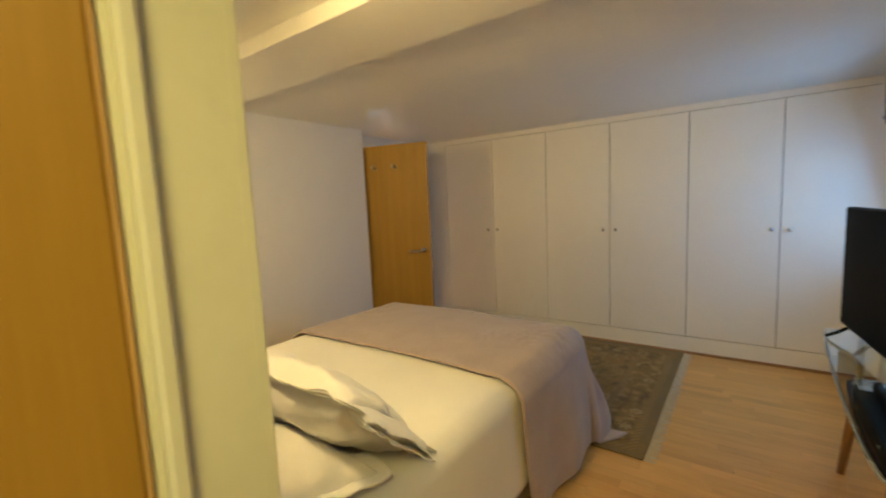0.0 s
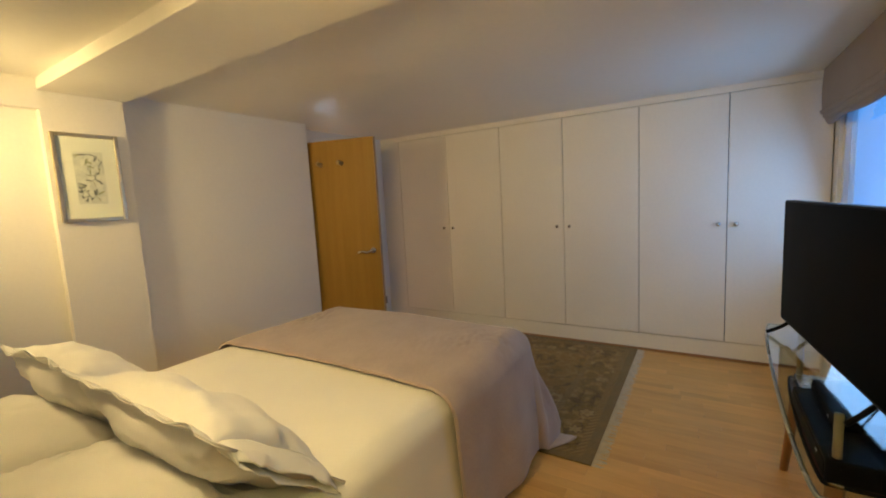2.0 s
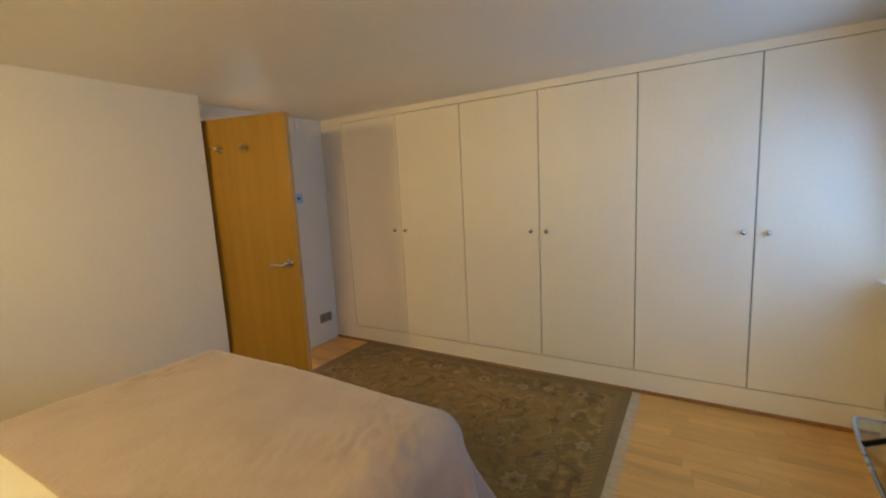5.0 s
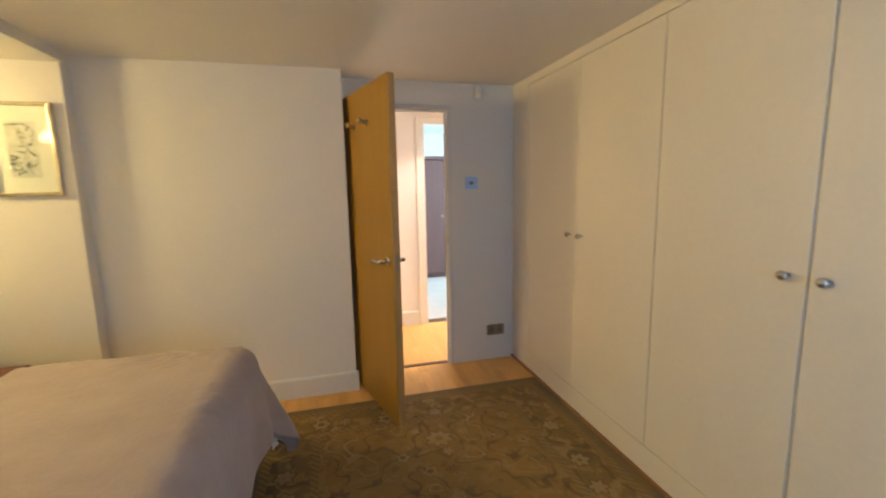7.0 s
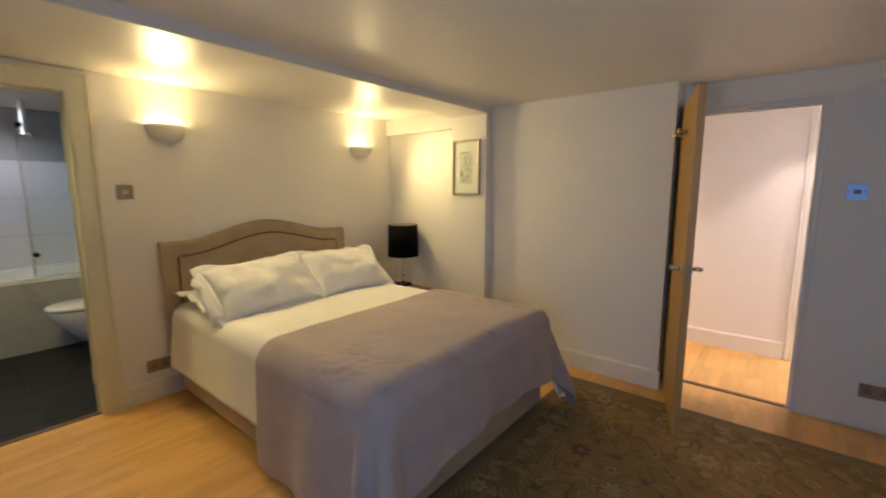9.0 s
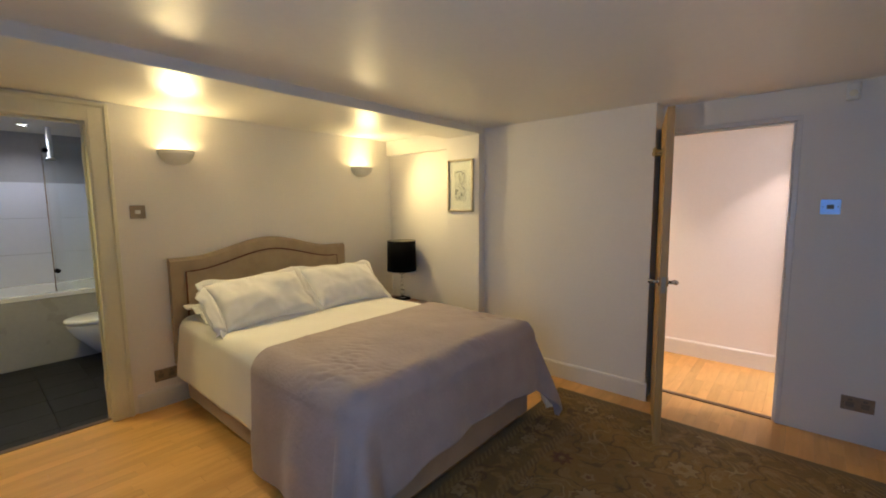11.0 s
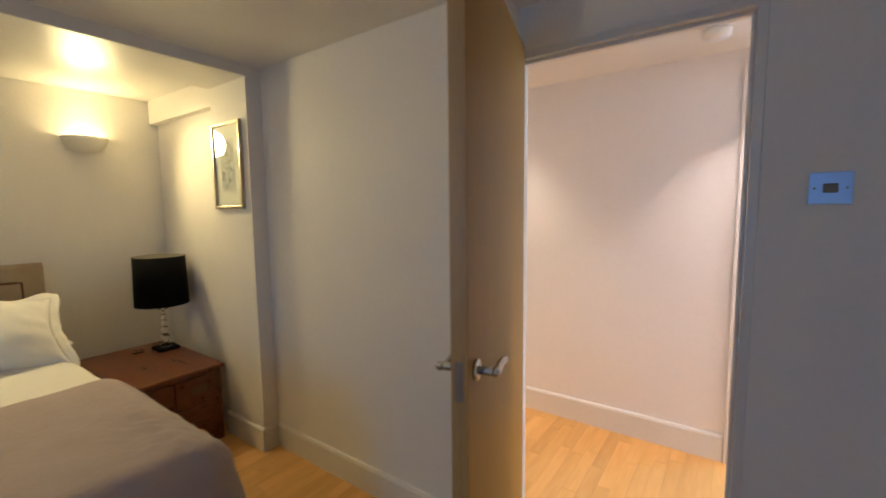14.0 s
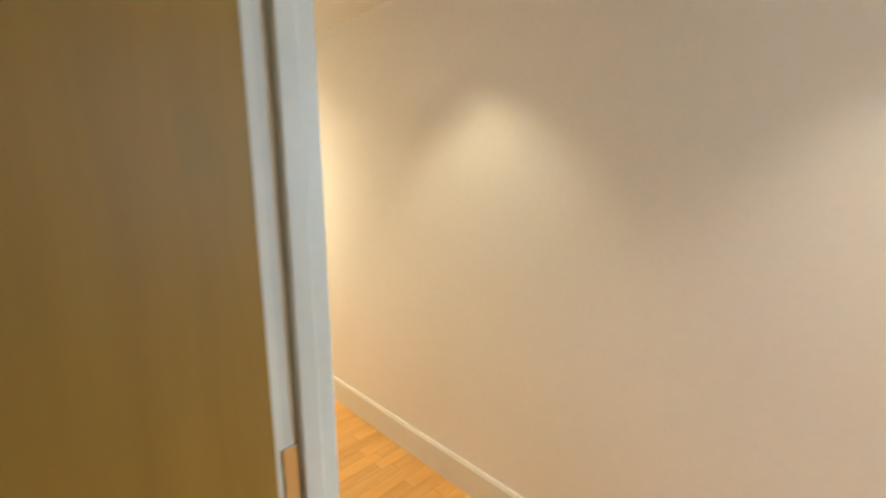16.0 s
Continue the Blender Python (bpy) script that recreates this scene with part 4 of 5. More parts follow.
LX, LY = 1.85, 3.265
tl = thing("table_lamp", (LX, LY, NZ), "table lamp with a black drum shade on a crystal stem", "lamp")
bm = B()
box(bm, (-0.062, -0.062, 0), (0.062, 0.062, 0.022), 0.005, 2)
part("base", bm, M_BLACKPL, tl, "black square base")
bm = B()
lathe(bm, [(0.0, 0.022), (0.034, 0.022), (0.034, 0.034), (0.012, 0.040), (0.011, 0.052), (0.024, 0.062), (0.031, 0.080), (0.024, 0.098), (0.011, 0.108), (0.020, 0.116), (0.027, 0.132), (0.020, 0.148),
           (0.010, 0.156), (0.017, 0.163), (0.022, 0.177), (0.017, 0.191), (0.009, 0.198), (0.015, 0.205), (0.018, 0.216), (0.015, 0.227), (0.008, 0.233), (0.008, 0.262), (0.026, 0.266), (0.026, 0.276), (0.0, 0.276)], seg=24)
part("stem", bm, M_CRYSTAL, tl, "stacked clear crystal balls", True)
part("rod", cyl(B(), (0, 0, 0.276), (0, 0, 0.36), 0.006, seg=10), M_CHROME, tl)
bm = B()
lathe(bm, [(0.150, 0.303), (0.143, 0.618), (0.1455, 0.618), (0.1525, 0.303), (0.150, 0.303)], seg=48)
part("shade", bm, M_SHADE, tl, "black fabric drum shade", True)
bm = B()
lathe(bm, [(0.1488, 0.308), (0.1422, 0.616)], seg=48)
lathe(bm, [(0.012, 0.36), (0.012, 0.45), (0.03, 0.48), (0.03, 0.51), (0.0, 0.53)], seg=16)
part("lining", bm, M_SHADE_IN, tl, "pale shade lining and bulb", True)
bm = B()
for k in range(3):
    a = 2 * math.pi * k / 3 + 0.4
    tube(bm, [(0, 0, 0.36), (0.149 * math.cos(a), 0.149 * math.sin(a), 0.345)], 0.0018, 6)
part("shade_carrier", bm, M_CHROME, tl)
bm = B()
lathe(bm, [(0.0, 0.0), (0.030, 0.0), (0.034, 0.010), (0.031, 0.011), (0.026, 0.004), (0.0, 0.004)], (1.78, 3.13, NZ), 20)
solid("trinket_dish", bm, M_CRYSTAL, "small clear glass dish on the bedside chest", "dish", smooth=True)


# ---- picture ----
PX, PZ = 2.532, 1.63
pic = thing("framed_picture", (PX, YP, PZ), "small botanical print in a silver frame on the pillar", "picture")
pw, ph = 0.152, 0.243
bm = B()
for lo, hi in (((-pw, -0.02, -ph), (-pw + 0.02, 0.0, ph)), ((pw - 0.02, -0.02, -ph), (pw, 0.0, ph)), ((-pw + 0.02, -0.02, -ph), (pw - 0.02, 0.0, -ph + 0.02)), ((-pw + 0.02, -0.02, ph - 0.02), (pw - 0.02, 0.0, ph))):
    box(bm, lo, hi, 0.004, 2)
part("frame", bm, M_SILVER, pic, "silver gilt wooden frame")
part("mount", box(B(), (-pw + 0.02, -0.008, -ph + 0.02), (pw - 0.02, -0.002, ph - 0.02)), M_MAT, pic, "cream mount")
M_PAPER = mat("print_paper", (0.72, 0.68, 0.56), 0.8, spread=0.12, scale=22, fine=70, bump=0, second=(0.50, 0.49, 0.44))
M_INK = mat("ink_grey", (0.16, 0.16, 0.15), 0.8, spread=0.2, scale=40, fine=100, bump=0)
M_INK2 = mat("ink_ochre", (0.38, 0.36, 0.20), 0.8, spread=0.2, scale=40, fine=100, bump=0)
part("print", box(B(), (-0.068, -0.0095, -0.145), (0.068, -0.008, 0.145)), M_PAPER, pic, "faded print paper")
rnd = random.Random(11)
bm, bm2 = B(), B()
for k in range(46):
    cx, cz = rnd.uniform(-0.055, 0.055), rnd.uniform(-0.13, 0.13)
    a, ln, wd = rnd.uniform(0, math.pi), rnd.uniform(0.006, 0.024), rnd.uniform(0.0015, 0.006)
    tgt = bm if k % 3 else bm2
    vs = []
    for q in range(8):
        t = 2 * math.pi * q / 8
        px, pz = ln * math.cos(t), wd * math.sin(t)
        vs.append(tgt.verts.new((max(-0.066, min(0.066, cx + px * math.cos(a) - pz * math.sin(a))), -0.0100 - 0.00001 * k, max(-0.143, min(0.143, cz + px * math.sin(a) + pz * math.cos(a))))))
    tgt.faces.new(vs)
tagged(part("drawing", bm, M_INK, pic, "dark ink leaf sprigs"), kind="stuff")
tagged(part("drawing", bm2, M_INK2, pic, "ochre leaf sprigs"), kind="stuff")
gl = part("glazing", box(B(), (-pw + 0.02, -0.0135, -ph + 0.02), (pw - 0.02, -0.0120, ph - 0.02)), M_GLASS, pic)
gl.visible_shadow = False


# ---- wall lights, switches, sockets ----
def sconce(y, z):
    ob = thing("wall_light", (XH, y, z), "white plaster half-bowl uplighter glowing warm", "wall light", "bedroom wall lights")
    bm = B()
    prof = [(0.0005, -0.100), (0.02, -0.098), (0.055, -0.090), (0.085, -0.065), (0.104, -0.030), (0.110, 0.0), (0.104, 0.0), (0.098, -0.030), (0.080, -0.060), (0.052, -0.083), (0.02, -0.090), (0.0005, -0.092)]
    rings = []
    for k in range(25):
        a = -math.pi / 2 + math.pi * k / 24
        rings.append([bm.verts.new((r * math.cos(a) * 1.35 + 0.001, r * math.sin(a) * 1.08, zz)) for r, zz in prof])
    for p, q in zip(rings, rings[1:]):
        for i in range(len(prof) - 1):
            bm.faces.new((p[i], q[i], q[i + 1], p[i + 1]))
    for r in (rings[0], rings[-1]):
        bm.faces.new(r)
    part("bowl", bm, M_PLASTER, ob, "white plaster bowl", True)
    part("back_plate", box(B(), (0.0, -0.10, -0.085), (0.004, 0.10, -0.002), 0.001, 1), M_PLASTER, ob)
    part("bulb", cyl(B(), (0.075, -0.045, -0.022), (0.075, 0.045, -0.022), 0.007, seg=10), M_BULB, ob, "lit linear bulb")
    return ob


for sy, sz in SCONCES:
    sconce(sy, sz)


def plate(name, at, rz, w, h, material, label, category, toggles=1, inner=M_WHITEPL, holes=0):
    ob = thing(name, at, label, category, rz=rz)
    part("plate", box(B(), (-w / 2, -0.007, -h / 2), (w / 2, 0.0, h / 2), 0.002, 2), material, ob)
    for k in range(toggles):
        x = (k - (toggles - 1) / 2) * w * 0.46
        if holes:
            bm = B()
            box(bm, (x - 0.018, -0.0085, -0.022), (x + 0.018, -0.0068, 0.010), 0.001, 1)
            part("socket_face", bm, inner, ob)
            sw = B()
            box(sw, (x - 0.010, -0.0105, 0.016), (x + 0.010, -0.0068, 0.031), 0.001, 1)
            part("rocker", sw, inner, ob)
        else:
            part("rocker", box(B(), (x - 0.016, -0.0105, -0.013), (x + 0.016, -0.0068, 0.013), 0.002, 1), inner, ob)
    for s in (-1, 1):
        part("screw", cyl(B(), (s * (w / 2 - 0.012), -0.0068, 0), (s * (w / 2 - 0.012), -0.0085, 0), 0.0032, seg=10), M_STRIP if material is not M_PLATE else M_CHROME, ob)
    return ob


M_GREYINS = mat("grey_insert", (0.20, 0.17, 0.14), 0.5, spread=0.05, bump=0)
# the window's blue reflection on the steel is put into this base colour
M_BLUEREFL = mat("window_blue_plate", (0.42, 0.64, 0.97), 0.3, 0.25, spread=0.02, bump=0)
plate("light_switch", (XH, 1.10, 1.425), 90, 0.090, 0.090, M_PLATE, "brushed steel light switch beside the bathroom door", "switch")
plate("power_socket", (XH, 1.19, 0.235), 90, 0.146, 0.086, M_PLATE, "brushed steel double socket beside the bed", "socket", 2, M_GREYINS, 1)
plate("power_socket", (5.305, YD, 0.245), 0, 0.146, 0.086, M_PLATE, "brushed steel double socket low on the door wall", "socket", 2, M_GREYINS, 1)
plate("light_switch", (5.11, YD, 1.42), 0, 0.092, 0.088, M_BLUEREFL, "steel dimmer plate beside the door, coloured by the window's blue reflection", "switch", 1, M_GREYINS)

pir = thing("alarm_sensor", (5.165, YD, 2.075), "small white alarm sensor under the ceiling", "sensor")
bm = box(B(), (-0.03, -0.042, -0.05), (0.03, 0.0, 0.05), 0.012, 3)
part("housing", bm, M_WHITEPL, pir, "", True)
part("lens", ball(B(), (0, -0.036, -0.012), 0.022, (1, 0.5, 1), 16, 10), M_MAT, pir, "pale domed lens", True)
strike = thing("strike_plate", (DX1, YD + 0.02, 1.0), "small brass strike plate on the door lining", "strike plate")
part("plate", box(B(), (-0.002, -0.012, -0.035), (0.0, 0.012, 0.035), 0.0005, 1), M_BRASS, strike)
# the hole's shade, put in as a dark flat box
part("keep", box(B(), (-0.0028, -0.006, -0.012), (-0.0018, 0.006, 0.012)), M_GAP, strike)

# hall fittings
sd = thing("smoke_alarm", (4.79, 4.40, ZC), "round white smoke alarm on the hall ceiling", "smoke alarm")
part("housing", lathe(B(), [(0, -0.04), (0.04, -0.04), (0.055, -0.028), (0.058, -0.006), (0.058, 0.0), (0, 0)], seg=32), M_WHITEPL, sd, "", True)
# the fittings at 2.2 and 6.1 are made up to go with the hall fill
for hx_ in (3.61, 4.98, 2.2, 6.1):
    dl = thing("downlight", (hx_, 4.36, ZC), "unseen recessed steel ceiling downlight, lit", "downlight", "hall downlights")
    part("bezel", lathe(B(), [(0.030, 0.0), (0.030, -0.004), (0.042, -0.006), (0.044, 0.0)], seg=28), M_CHROME, dl, "", True)
    part("lamp_glass", lathe(B(), [(0, -0.001), (0.029, -0.001)], seg=20), M_DOWN, dl, "lit lamp")

# ---- television and its table ----
TX = 3.385
table = thing("television_table", (TX, 0.0, 0), "two-tier glass television table with a bowed front and teak legs", "table", rz=-2.4)


def slab(bm, outline, z0, z1):
    lo = [bm.verts.new((x, y, z0)) for x, y in outline]
    hi = [bm.verts.new((x, y, z1)) for x, y in outline]
    n = len(outline)
    for i in range(n):
        bm.faces.new((lo[i], lo[(i + 1) % n], hi[(i + 1) % n], hi[i]))
    bm.faces.new(lo)
    bm.faces.new(hi)
    return bm


def bow(half, back, front, swell, n=16):
    """Outline of a shelf with a swelling front edge, in the table's own axes."""
    return [(half, back)] + [(half * math.cos(math.pi * k / n), front + swell * math.sin(math.pi * k / n)) for k in range(n + 1)] + [(-half, back)]


SH = 0.472
low = [(x + 0.195, y) for x, y in bow(0.435, -0.20, 0.118, 0.025)]
part("lower_shelf", slab(B(), low, SH - 0.012, SH), M_BROWNWOOD, table, "dark lower shelf")
rim = [(x, y, SH - 0.006) for x, y in low]
part("shelf_rim", tube(B(), rim + rim[:1], 0.007, 8), M_BLACKPL, table, "black rounded rim", True)
top = bow(0.705, -0.235, 0.200, 0.032)
part("glass_top", slab(B(), top, 0.695, 0.705), M_TABLEGLASS, table, "green tinted glass top")
rim = [(x, y, 0.700) for x, y in bow(0.707, -0.237, 0.202, 0.032)]
part("glass_edge", tube(B(), rim + rim[:1], 0.0055, 8), M_RIM, table, "polished pale edge of the glass", True)
for sx in (-0.235, 0.565):
    for sy in (-0.16, 0.095):
        part("post", cyl(B(), (sx, sy, SH), (sx, sy, 0.6945), 0.012, seg=16), M_POST, table, "steel post coloured by warm reflections", True)
        part("collar", cyl(B(), (sx, sy, SH), (sx, sy, SH + 0.012), 0.024, seg=16), M_CHROME, table, "steel collar", True)
        part("leg", cyl(B(), (sx + (0.055 if sx > 0 else -0.055), sy * 1.4, 0.0), (sx, sy, SH - 0.013), 0.016, 0.025, 14), M_LEGWOOD, table, "tapered teak leg", True)

TVX, TVY = 3.50, 0.072
tv = thing("television", (TVX, TVY, 0.705), "black flat-screen television standing on the glass table", "television", rz=186)
part("panel", box(B(), (-0.485, -0.022, 0.066), (0.485, 0.012, 0.612), 0.004, 2), M_BLACKPL, tv)
part("screen", box(B(), (-0.477, -0.0245, 0.078), (0.477, -0.0215, 0.605), 0.001, 1), M_SCREEN, tv, "dark glossy screen")
part("rear_housing", box(B(), (-0.34, 0.012, 0.11), (0.34, 0.055, 0.42), 0.015, 2), M_BLACKPL, tv)
for s in (-1, 1):
    bm = B()
    tube(bm, [(s * 0.40, 0.0, 0.075), (s * 0.415, -0.045, 0.035), (s * 0.43, -0.085, 0.008)], 0.008, 8)
    tube(bm, [(s * 0.40, 0.0, 0.075), (s * 0.415, 0.045, 0.035), (s * 0.43, 0.085, 0.008)], 0.008, 8)
    part("foot", bm, M_BLACKPL, tv, "splayed black foot", True)
stb = thing("video_recorder", (3.43, 0.01, SH), "black video recorder on the table's lower shelf", "video recorder")
part("case", box(B(), (-0.30, -0.155, 0.008), (0.25, 0.125, 0.085), 0.006, 2), M_BLACKPL, stb)
part("front_strip", box(B(), (-0.285, 0.1245, 0.020), (0.235, 0.127, 0.070), 0.001, 1), M_SCREEN, stb)
part("indicator", box(B(), (-0.20, 0.1265, 0.05), (-0.18, 0.1285, 0.056)), M_WHITEPL, stb, "small pale indicator")
for sx in (-0.25, 0.20):
    for sy in (-0.12, 0.09):
        part("foot", cyl(B(), (sx, sy, 0.0), (sx, sy, 0.009), 0.014, seg=12), M_BLACKPL, stb, "rubber foot")
stb2 = thing("set_top_box", (3.50, -0.01, SH + 0.0855), "small black set-top box stacked on the video recorder", "set-top box")
part("case", box(B(), (-0.17, -0.11, 0.0), (0.17, 0.09, 0.046), 0.006, 2), M_BLACKPL, stb2)
part("front_strip", box(B(), (-0.16, 0.0895, 0.008), (0.16, 0.092, 0.036), 0.001, 1), M_SCREEN, stb2)
part("indicator", box(B(), (-0.12, 0.0915, 0.02), (-0.105, 0.0935, 0.026)), M_WHITEPL, stb2, "small pale indicator")
player = thing("media_player", (3.85, 0.0, SH), "slim grey media player on the lower shelf", "media player")
part("case", box(B(), (-0.12, -0.10, 0.003), (0.12, 0.09, 0.034), 0.004, 2), M_CHROME, player)
part("front_strip", box(B(), (-0.11, 0.0895, 0.009), (0.11, 0.0915, 0.028), 0.001, 1), M_SCREEN, player)
bm = B()
for k in range(4):
    tube(bm, [(3.24 + 0.09 * k + 0.05 * math.sin(2.1 * q + k), -0.115 + 0.012 * k + 0.02 * math.cos(1.7 * q + 2 * k), SH + 0.0885 + 0.05 * abs(math.sin(0.6 * q + k))) for q in range(9)], 0.0035, 6)
solid("cable_tangle", bm, M_BLACKPL, "loose black cables lying behind the video recorder", "cable", smooth=True)
bm = tube(B(), [(3.40, 0.0, 0.86), (3.44, -0.06, 0.78), (3.52, -0.12, 0.72), (3.58, -0.2, 0.712), (3.60, -0.25, 0.70), (3.60, -0.265, 0.55), (3.59, -0.265, 0.2), (3.56, -0.26, 0.01)], 0.0035, 8)
solid("power_cable", bm, M_BLACKPL, "thin black cable hanging behind the television", "cable", smooth=True)

# ---- roman blind ----
bl = thing("roman_blind", (4.755, YW + 0.07, ZC), "taupe roman blind drawn up in soft folds", "blind")
bh = 0.61
part("headrail", box(B(), (-bh, -0.05, -0.03), (bh, 0.0, -0.002), 0.003, 1), M_WHITEPL, bl, "white headrail")


def cloth_fall(z_top, z_bot, y0, swell, wob, seed, half):
    """A slightly bellied fall of cloth with depth."""
    bm = B()
    n, k2 = 40, 10
    front = []
    for i in range(n + 1):
        x = -half + 2 * half * i / n
        col = []
        for k in range(k2 + 1):
            t = k / k2
            sag = wob * noise.noise(Vector((x * 2.5, t, seed)))
            y = y0 + swell * math.sin(math.pi * t) + 0.35 * sag
            z = z_top + (z_bot - z_top) * t + sag * t
            col.append((x, y, z))
        front.append(col)
    fv = [[bm.verts.new(p) for p in c] for c in front]
    bv = [[bm.verts.new((p[0], p[1] - 0.010, p[2] + 0.002)) for p in c] for c in front]
    for i in range(n):
        for k in range(k2):
            bm.faces.new((fv[i][k], fv[i][k + 1], fv[i + 1][k + 1], fv[i + 1][k]))
            bm.faces.new((bv[i][k], bv[i + 1][k], bv[i + 1][k + 1], bv[i][k + 1]))
        bm.faces.new((fv[i][k2], bv[i][k2], bv[i + 1][k2], fv[i + 1][k2]))
    for i in (0, n):
        for k in range(k2):
            bm.faces.new((fv[i][k], bv[i][k], bv[i][k + 1], fv[i][k + 1]))
    return bm


part("front_panel", cloth_fall(-0.01, -0.285, 0.02, 0.006, 0.006, 1.0, bh), M_BLIND, bl, "", True)
for k, (zt, zb, yy) in enumerate(((-0.262, -0.315, 0.012), (-0.290, -0.342, 0.0), (-0.318, -0.370, -0.014))):
    part("fold", cloth_fall(zt, zb, yy, 0.018, 0.012, 2.0 + k, bh - 0.004 * k), M_BLIND, bl, "", True)
bm = B()
prev = None
for k in range(37):
    u = k / 36
    y = 0.026 - 0.125 * u
    fan = 0.012 * math.sin(u * 34) * (0.4 + 0.6 * u)
    ring = [bm.verts.new((-bh - 0.006 + fan * v, y - 0.012 * v * math.sin(u * 3), -0.225 + 0.03 * u - (0.11 + 0.02 * math.sin(u * 34 + 0.6) - 0.02 * u) * v)) for v in (0.0, 0.3, 0.65, 1.0)]
    if prev:
        for i in range(3):
            bm.faces.new((prev[i], prev[i + 1], ring[i + 1], ring[i]))
    prev = ring
fan = part("lining_fold", bm, M_LINING, bl, "bunched ivory lining, coloured gold by the light behind it", True)
mod = fan.modifiers.new("thickness", "SOLIDIFY")
mod.thickness = 0.004
part("side_hem", box(B(), (-bh - 0.006, -0.008, -0.26), (-bh + 0.004, 0.018, -0.012), 0.003, 1), M_LINING, bl, "turned hem in the lining's backlit gold")
bm = tube(B(), [(-bh + 0.05, -0.04, -0.03), (-bh + 0.052, -0.045, -0.5), (-bh + 0.04, -0.045, -0.95)], 0.0018, 6)
part("cord", bm, M_WHITEPL, bl, "thin white pull cord")

# ---- far room ----
fw = thing("dark_wardrobe", (5.75, 6.85, 0), "tall dark brown wooden wardrobe across the hall", "wardrobe")
part("carcass", box(B(), (-0.40, 0.02, 0.06), (0.40, 0.58, 1.80), 0.004, 1), M_FARWOOD, fw)
part("plinth", box(B(), (-0.38, 0.04, 0.0), (0.38, 0.56, 0.06)), M_FARWOOD, fw)
part("cornice", box(B(), (-0.43, -0.02, 1.80), (0.43, 0.60, 1.85), 0.01, 2), M_FARWOOD, fw)
for s in (-1, 1):
    d = part("door", box(B(), (min(0, s * 0.395) + 0.003, 0.0, 0.07), (max(0, s * 0.395) - 0.003, 0.022, 1.79), 0.004, 1), M_FARWOOD, fw)
    part("knob", ball(B(), (s * 0.04, -0.016, 0.95), 0.016, (1, 1, 1), 12, 8), M_BRASS, d, "", True)

# ---- bathroom ----
bath = thing("bathtub", (-0.70, 0.42, 0), "white built-in bathtub with a grey panel", "bathtub")
bm = B()
cx = [(-0.39, -1.25), (0.40, -1.25), (0.40, 1.28), (-0.39, 1.28)]
ci = [(-0.32, -1.15), (0.33, -1.15), (0.33, 1.18), (-0.32, 1.18)]
cb = [(-0.24, -1.0), (0.25, -1.0), (0.25, 1.0), (-0.24, 1.0)]
rows = [[bm.verts.new((x, y, z)) for x, y in c] for c, z in ((cx, 0.625), (cx, 0.665), (ci, 0.665), (cb, 0.28))]
for a, b in zip(rows, rows[1:]):
    for i in range(4):
        bm.faces.new((a[i], a[(i + 1) % 4], b[(i + 1) % 4], b[i]))
bm.faces.new(rows[-1])
part("tub", bm, M_CERAMIC, bath, "glossy white tub")
part("panel", box(B(), (0.37, -1.25, 0.0), (0.392, 1.28, 0.623), 0.002, 1), M_GREYTILE, bath, "grey stone side panel")
scr = thing("shower_screen", (-0.33, 0.86, 0.667), "frameless glass shower screen on the bathtub", "shower screen")
g = part("pane", box(B(), (-0.004, -0.02, 0.0), (0.004, 0.75, 1.40), 0.001, 1), M_GLASS, scr)
g.visible_shadow = False
part("seal", box(B(), (-0.007, -0.028, 0.0), (0.007, -0.02, 1.40)), M_CHROME, scr, "steel edge seal")
for z in (0.2, 1.32):
    part("clamp", cyl(B(), (-0.03, 0.0, z), (0.03, 0.0, z), 0.022, seg=16), M_BLACKPL, scr, "dark round clamp")
sh = thing("shower", (-0.55, 0.92, 1.98), "white wall shower with a chrome head", "shower")
part("riser", cyl(B(), (0, 0, -0.05), (0, 0, 0.25), 0.022, seg=16), M_WHITEPL, sh)
part("rose", lathe(B(), [(0, -0.07), (0.05, -0.07), (0.055, -0.055), (0.02, -0.03), (0, -0.03)], seg=24), M_CHROME, sh, "chrome rose", True)
wc = thing("toilet", (-0.02, 1.10, 0), "white wall-hung toilet with a closed lid", "toilet")
bm = B()
outline = [(0.19 * math.cos(a), -0.27 * math.sin(a) if math.sin(a) > 0 else -0.20 * math.sin(a)) for a in np.linspace(0, 2 * math.pi, 29)[:-1]]
rows = [[bm.verts.new((x * f, y * f + o, z)) for x, y in outline] for z, f, o in ((0.10, 0.55, 0.08), (0.18, 0.66, 0.05), (0.30, 0.88, 0.01), (0.385, 0.97, 0.0), (0.40, 0.97, 0.0))]
for a, b in zip(rows, rows[1:]):
    for i in range(28):
        bm.faces.new((a[i], a[(i + 1) % 28], b[(i + 1) % 28], b[i]))
bm.faces.new(rows[0])
bm.faces.new(rows[-1])
part("bowl", bm, M_CERAMIC, wc, "glossy white bowl", True)
bm = B()
rows = [[bm.verts.new((x * f, y * f, z)) for x, y in outline] for z, f in ((0.402, 1.0), (0.425, 1.03), (0.44, 1.0), (0.446, 0.9))]
for a, b in zip(rows, rows[1:]):
    for i in range(28):
        bm.faces.new((a[i], a[(i + 1) % 28], b[(i + 1) % 28], b[i]))
bm.faces.new(rows[0])
bm.faces.new(rows[-1])
part("lid", bm, M_CERAMIC, wc, "closed white lid", True)
part("cistern_box", box(B(), (-0.22, 0.20, 0.0), (0.22, 0.64, 0.95), 0.004, 1), M_GREYTILE, wc, "boxed-in grey cistern")
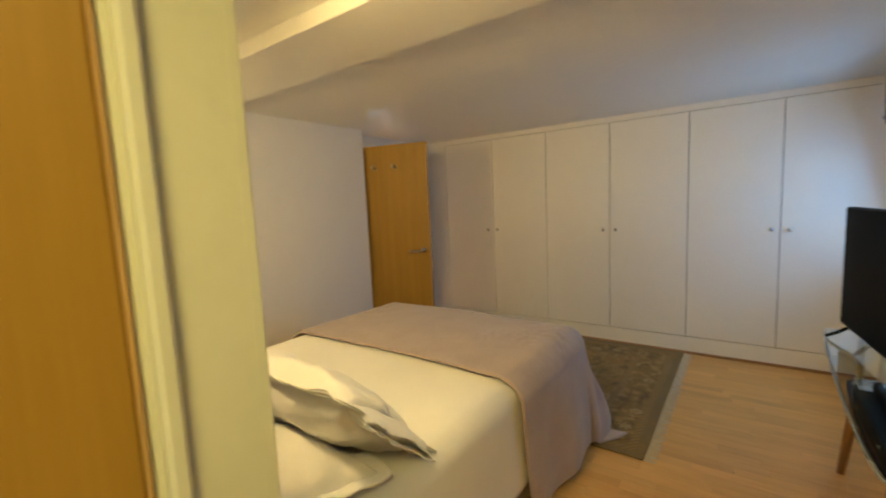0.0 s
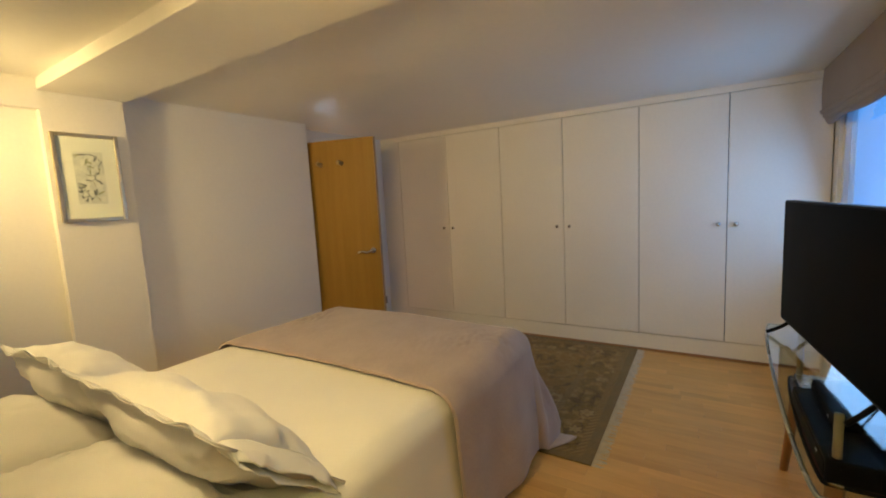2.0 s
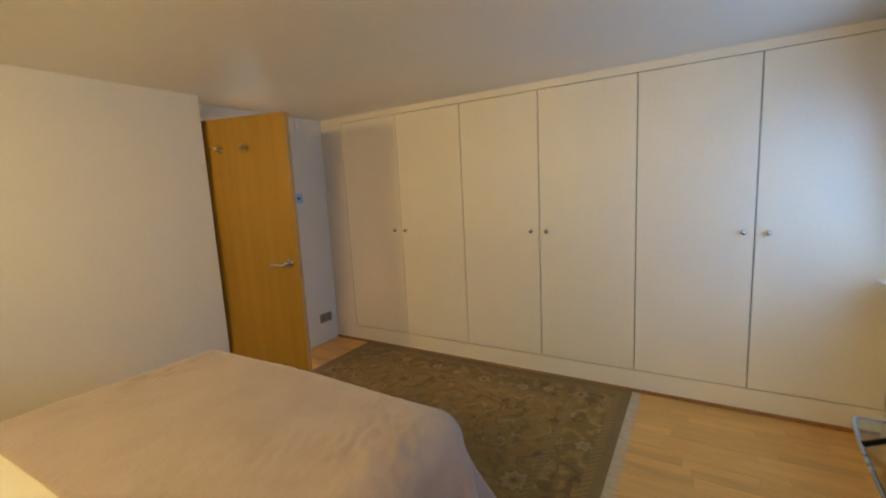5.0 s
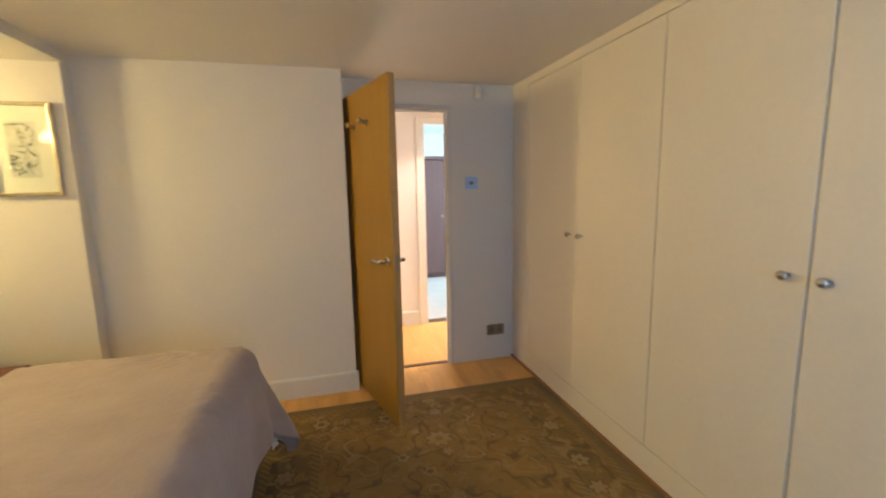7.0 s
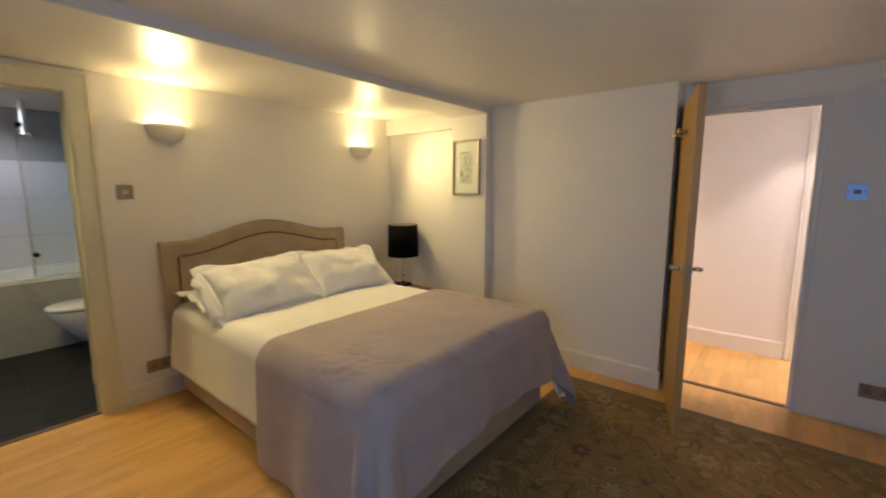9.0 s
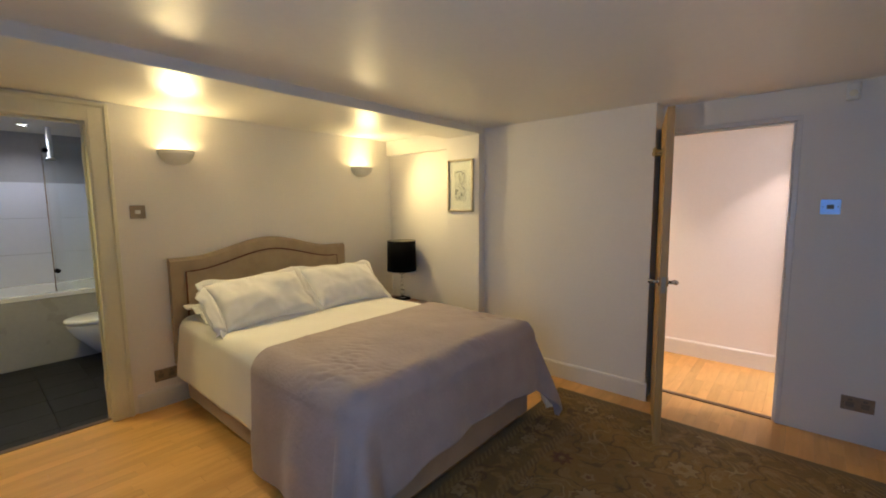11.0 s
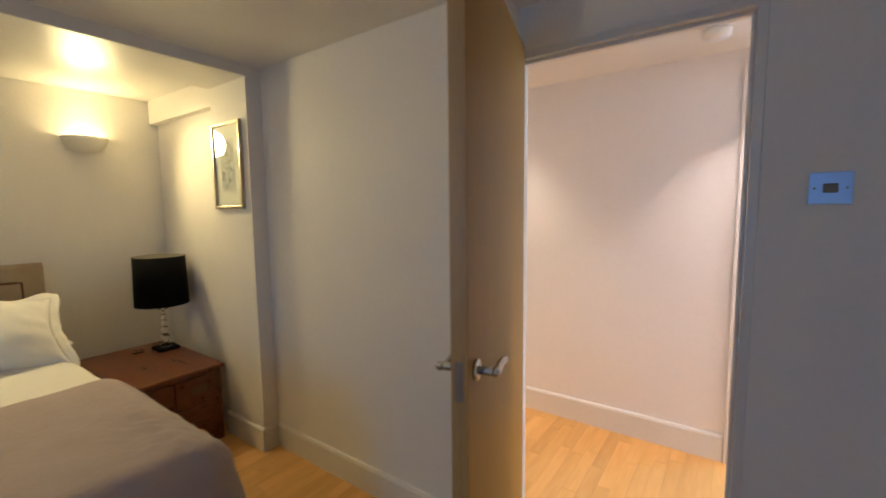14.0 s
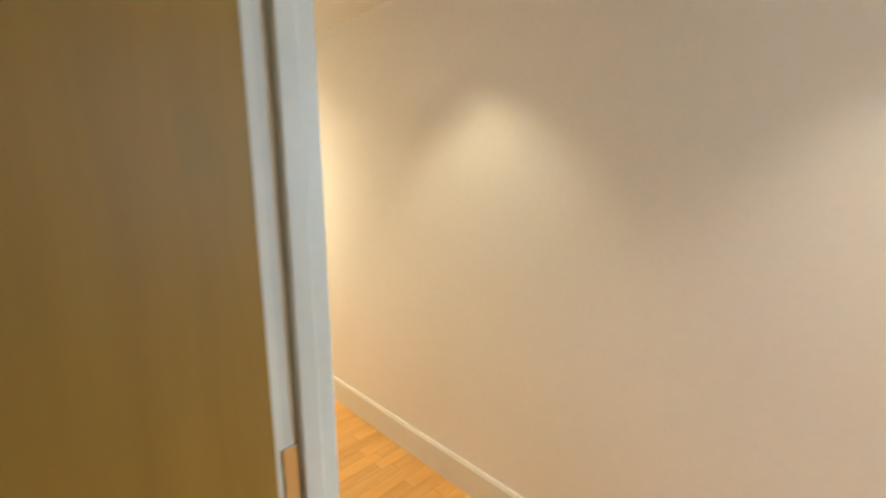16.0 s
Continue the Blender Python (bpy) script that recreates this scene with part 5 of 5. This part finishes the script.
for bx_, by_ in ((0.25, 0.35), (-0.55, 0.75)):
    dl = thing("downlight", (bx_, by_, 2.23), "recessed bathroom ceiling downlight, lit", "downlight", "bathroom downlights")
    part("bezel", lathe(B(), [(0.030, 0.0), (0.030, -0.004), (0.042, -0.006), (0.044, 0.0)], seg=28), M_CHROME, dl, "", True)
    part("lamp_glass", lathe(B(), [(0, -0.001), (0.029, -0.001)], seg=20), M_DOWN, dl, "lit lamp")


# ---- pieces of floors and walls ----
def pieces(parent, name, material, z0, z1, bevel, cut):
    """Flat pieces between the given lines, sharing meshes of equal size."""
    meshes = {}
    for (xa, xb, ya, yb) in cut:
        w, d = round(xb - xa, 3), round(yb - ya, 3)
        if (w, d) not in meshes:
            meshes[w, d] = finish(box(B(), (-w / 2, -d / 2, z0), (w / 2, d / 2, z1), bevel, 1), name, material)
        ob = new(name, meshes[w, d])
        ob.parent = parent
        ob.location = ((xa + xb) / 2, (ya + yb) / 2, 0)


def strips(x0, x1, y0, y1, w, seed):
    """Rows of short oak strips with staggered ends."""
    rnd = random.Random(seed)
    out, x, g = [], x0, 0.0003
    while x < x1 - 0.012:
        xe_ = min(x + w, x1)
        y = y0 - rnd.uniform(0.0, 0.45)
        while y < y1:
            ln = rnd.choice((0.32, 0.40, 0.48, 0.56, 0.64))
            a, b = max(y, y0), min(y + ln, y1)
            if y1 - b < 0.06:
                b = y1
            if b - a > 0.03:
                out.append((x + g, xe_ - g, a + g, b - g))
            y = b if b > a else y + ln
        x = xe_
    return out


def lay(parent, cut, hidden):
    """Strips in the open as pieces, those under the bed and the rug joined."""
    near = [c for c in cut if not hidden((c[0] + c[1]) / 2, (c[2] + c[3]) / 2)]
    rest = [c for c in cut if hidden((c[0] + c[1]) / 2, (c[2] + c[3]) / 2)]
    pieces(parent, "oak_strip", M_OAK, -0.012, 0.0, 0.0005, near)
    if rest:
        verts, faces = [], []
        for xa, xb, ya, yb in rest:
            k = len(verts)
            verts += [(x, y, z) for z in (-0.012, 0.0) for x, y in ((xa, ya), (xb, ya), (xb, yb), (xa, yb))]
            faces += [(k + 4, k + 5, k + 6, k + 7), (k, k + 1, k + 5, k + 4), (k + 1, k + 2, k + 6, k + 5), (k + 2, k + 3, k + 7, k + 6), (k + 3, k, k + 4, k + 7)]
        me = bpy.data.meshes.new("covered_strips")
        me.from_pydata(verts, [], faces)
        me.materials.append(M_OAK)
        ob = new("covered_strips", me)
        ob.parent = parent
        tagged(ob, "oak strips under the bed and rug", kind="stuff")


def covered(x, y):
    return (1.75 < x < 3.55 and 1.45 < y < 2.60) or (3.55 < x < 5.40 and 1.25 < y < 3.0)


lay(floor, strips(1.465, XW + 0.02, YW, YD + 0.03, 0.0665, 3), covered)
lay(hall_floor, strips(HX0, 6.4, YD + 0.072, YH1, 0.0665, 8), lambda x, y: x < 2.2 or x > 5.9)
tiles = []
for i in range(9):
    for j in range(9):
        tx, ty = BX0 + i * 0.302, BXY0 + j * 0.302
        tiles.append((tx + 0.001, min(tx + 0.301, 1.42), ty + 0.001, min(ty + 0.301, BXY1)))
pieces(bath_floor, "floor_tile", M_DARKTILE, -0.014, -0.002, 0.0015, [t for t in tiles if t[1] - t[0] > 0.02])
bath_tiling = structure("bathroom_tiling", [((BX0, BXY0, 0.60), (BX0 + 0.004, BXY1, 1.72))], M_GREYTILE, "white tiled wall over the bathtub", "wall tiling")
mt = finish(box(B(), (0, -0.299, -0.183), (0.008, 0.299, 0.183), 0.0015, 1), "wall_tile", M_TILE)
for i in range(4):
    for k in range(3):
        ob = new("wall_tile", mt)
        ob.parent = bath_tiling
        ob.location = (BX0 + 0.003, BXY0 + 0.33 + 0.602 * i, 0.80 + 0.37 * k)
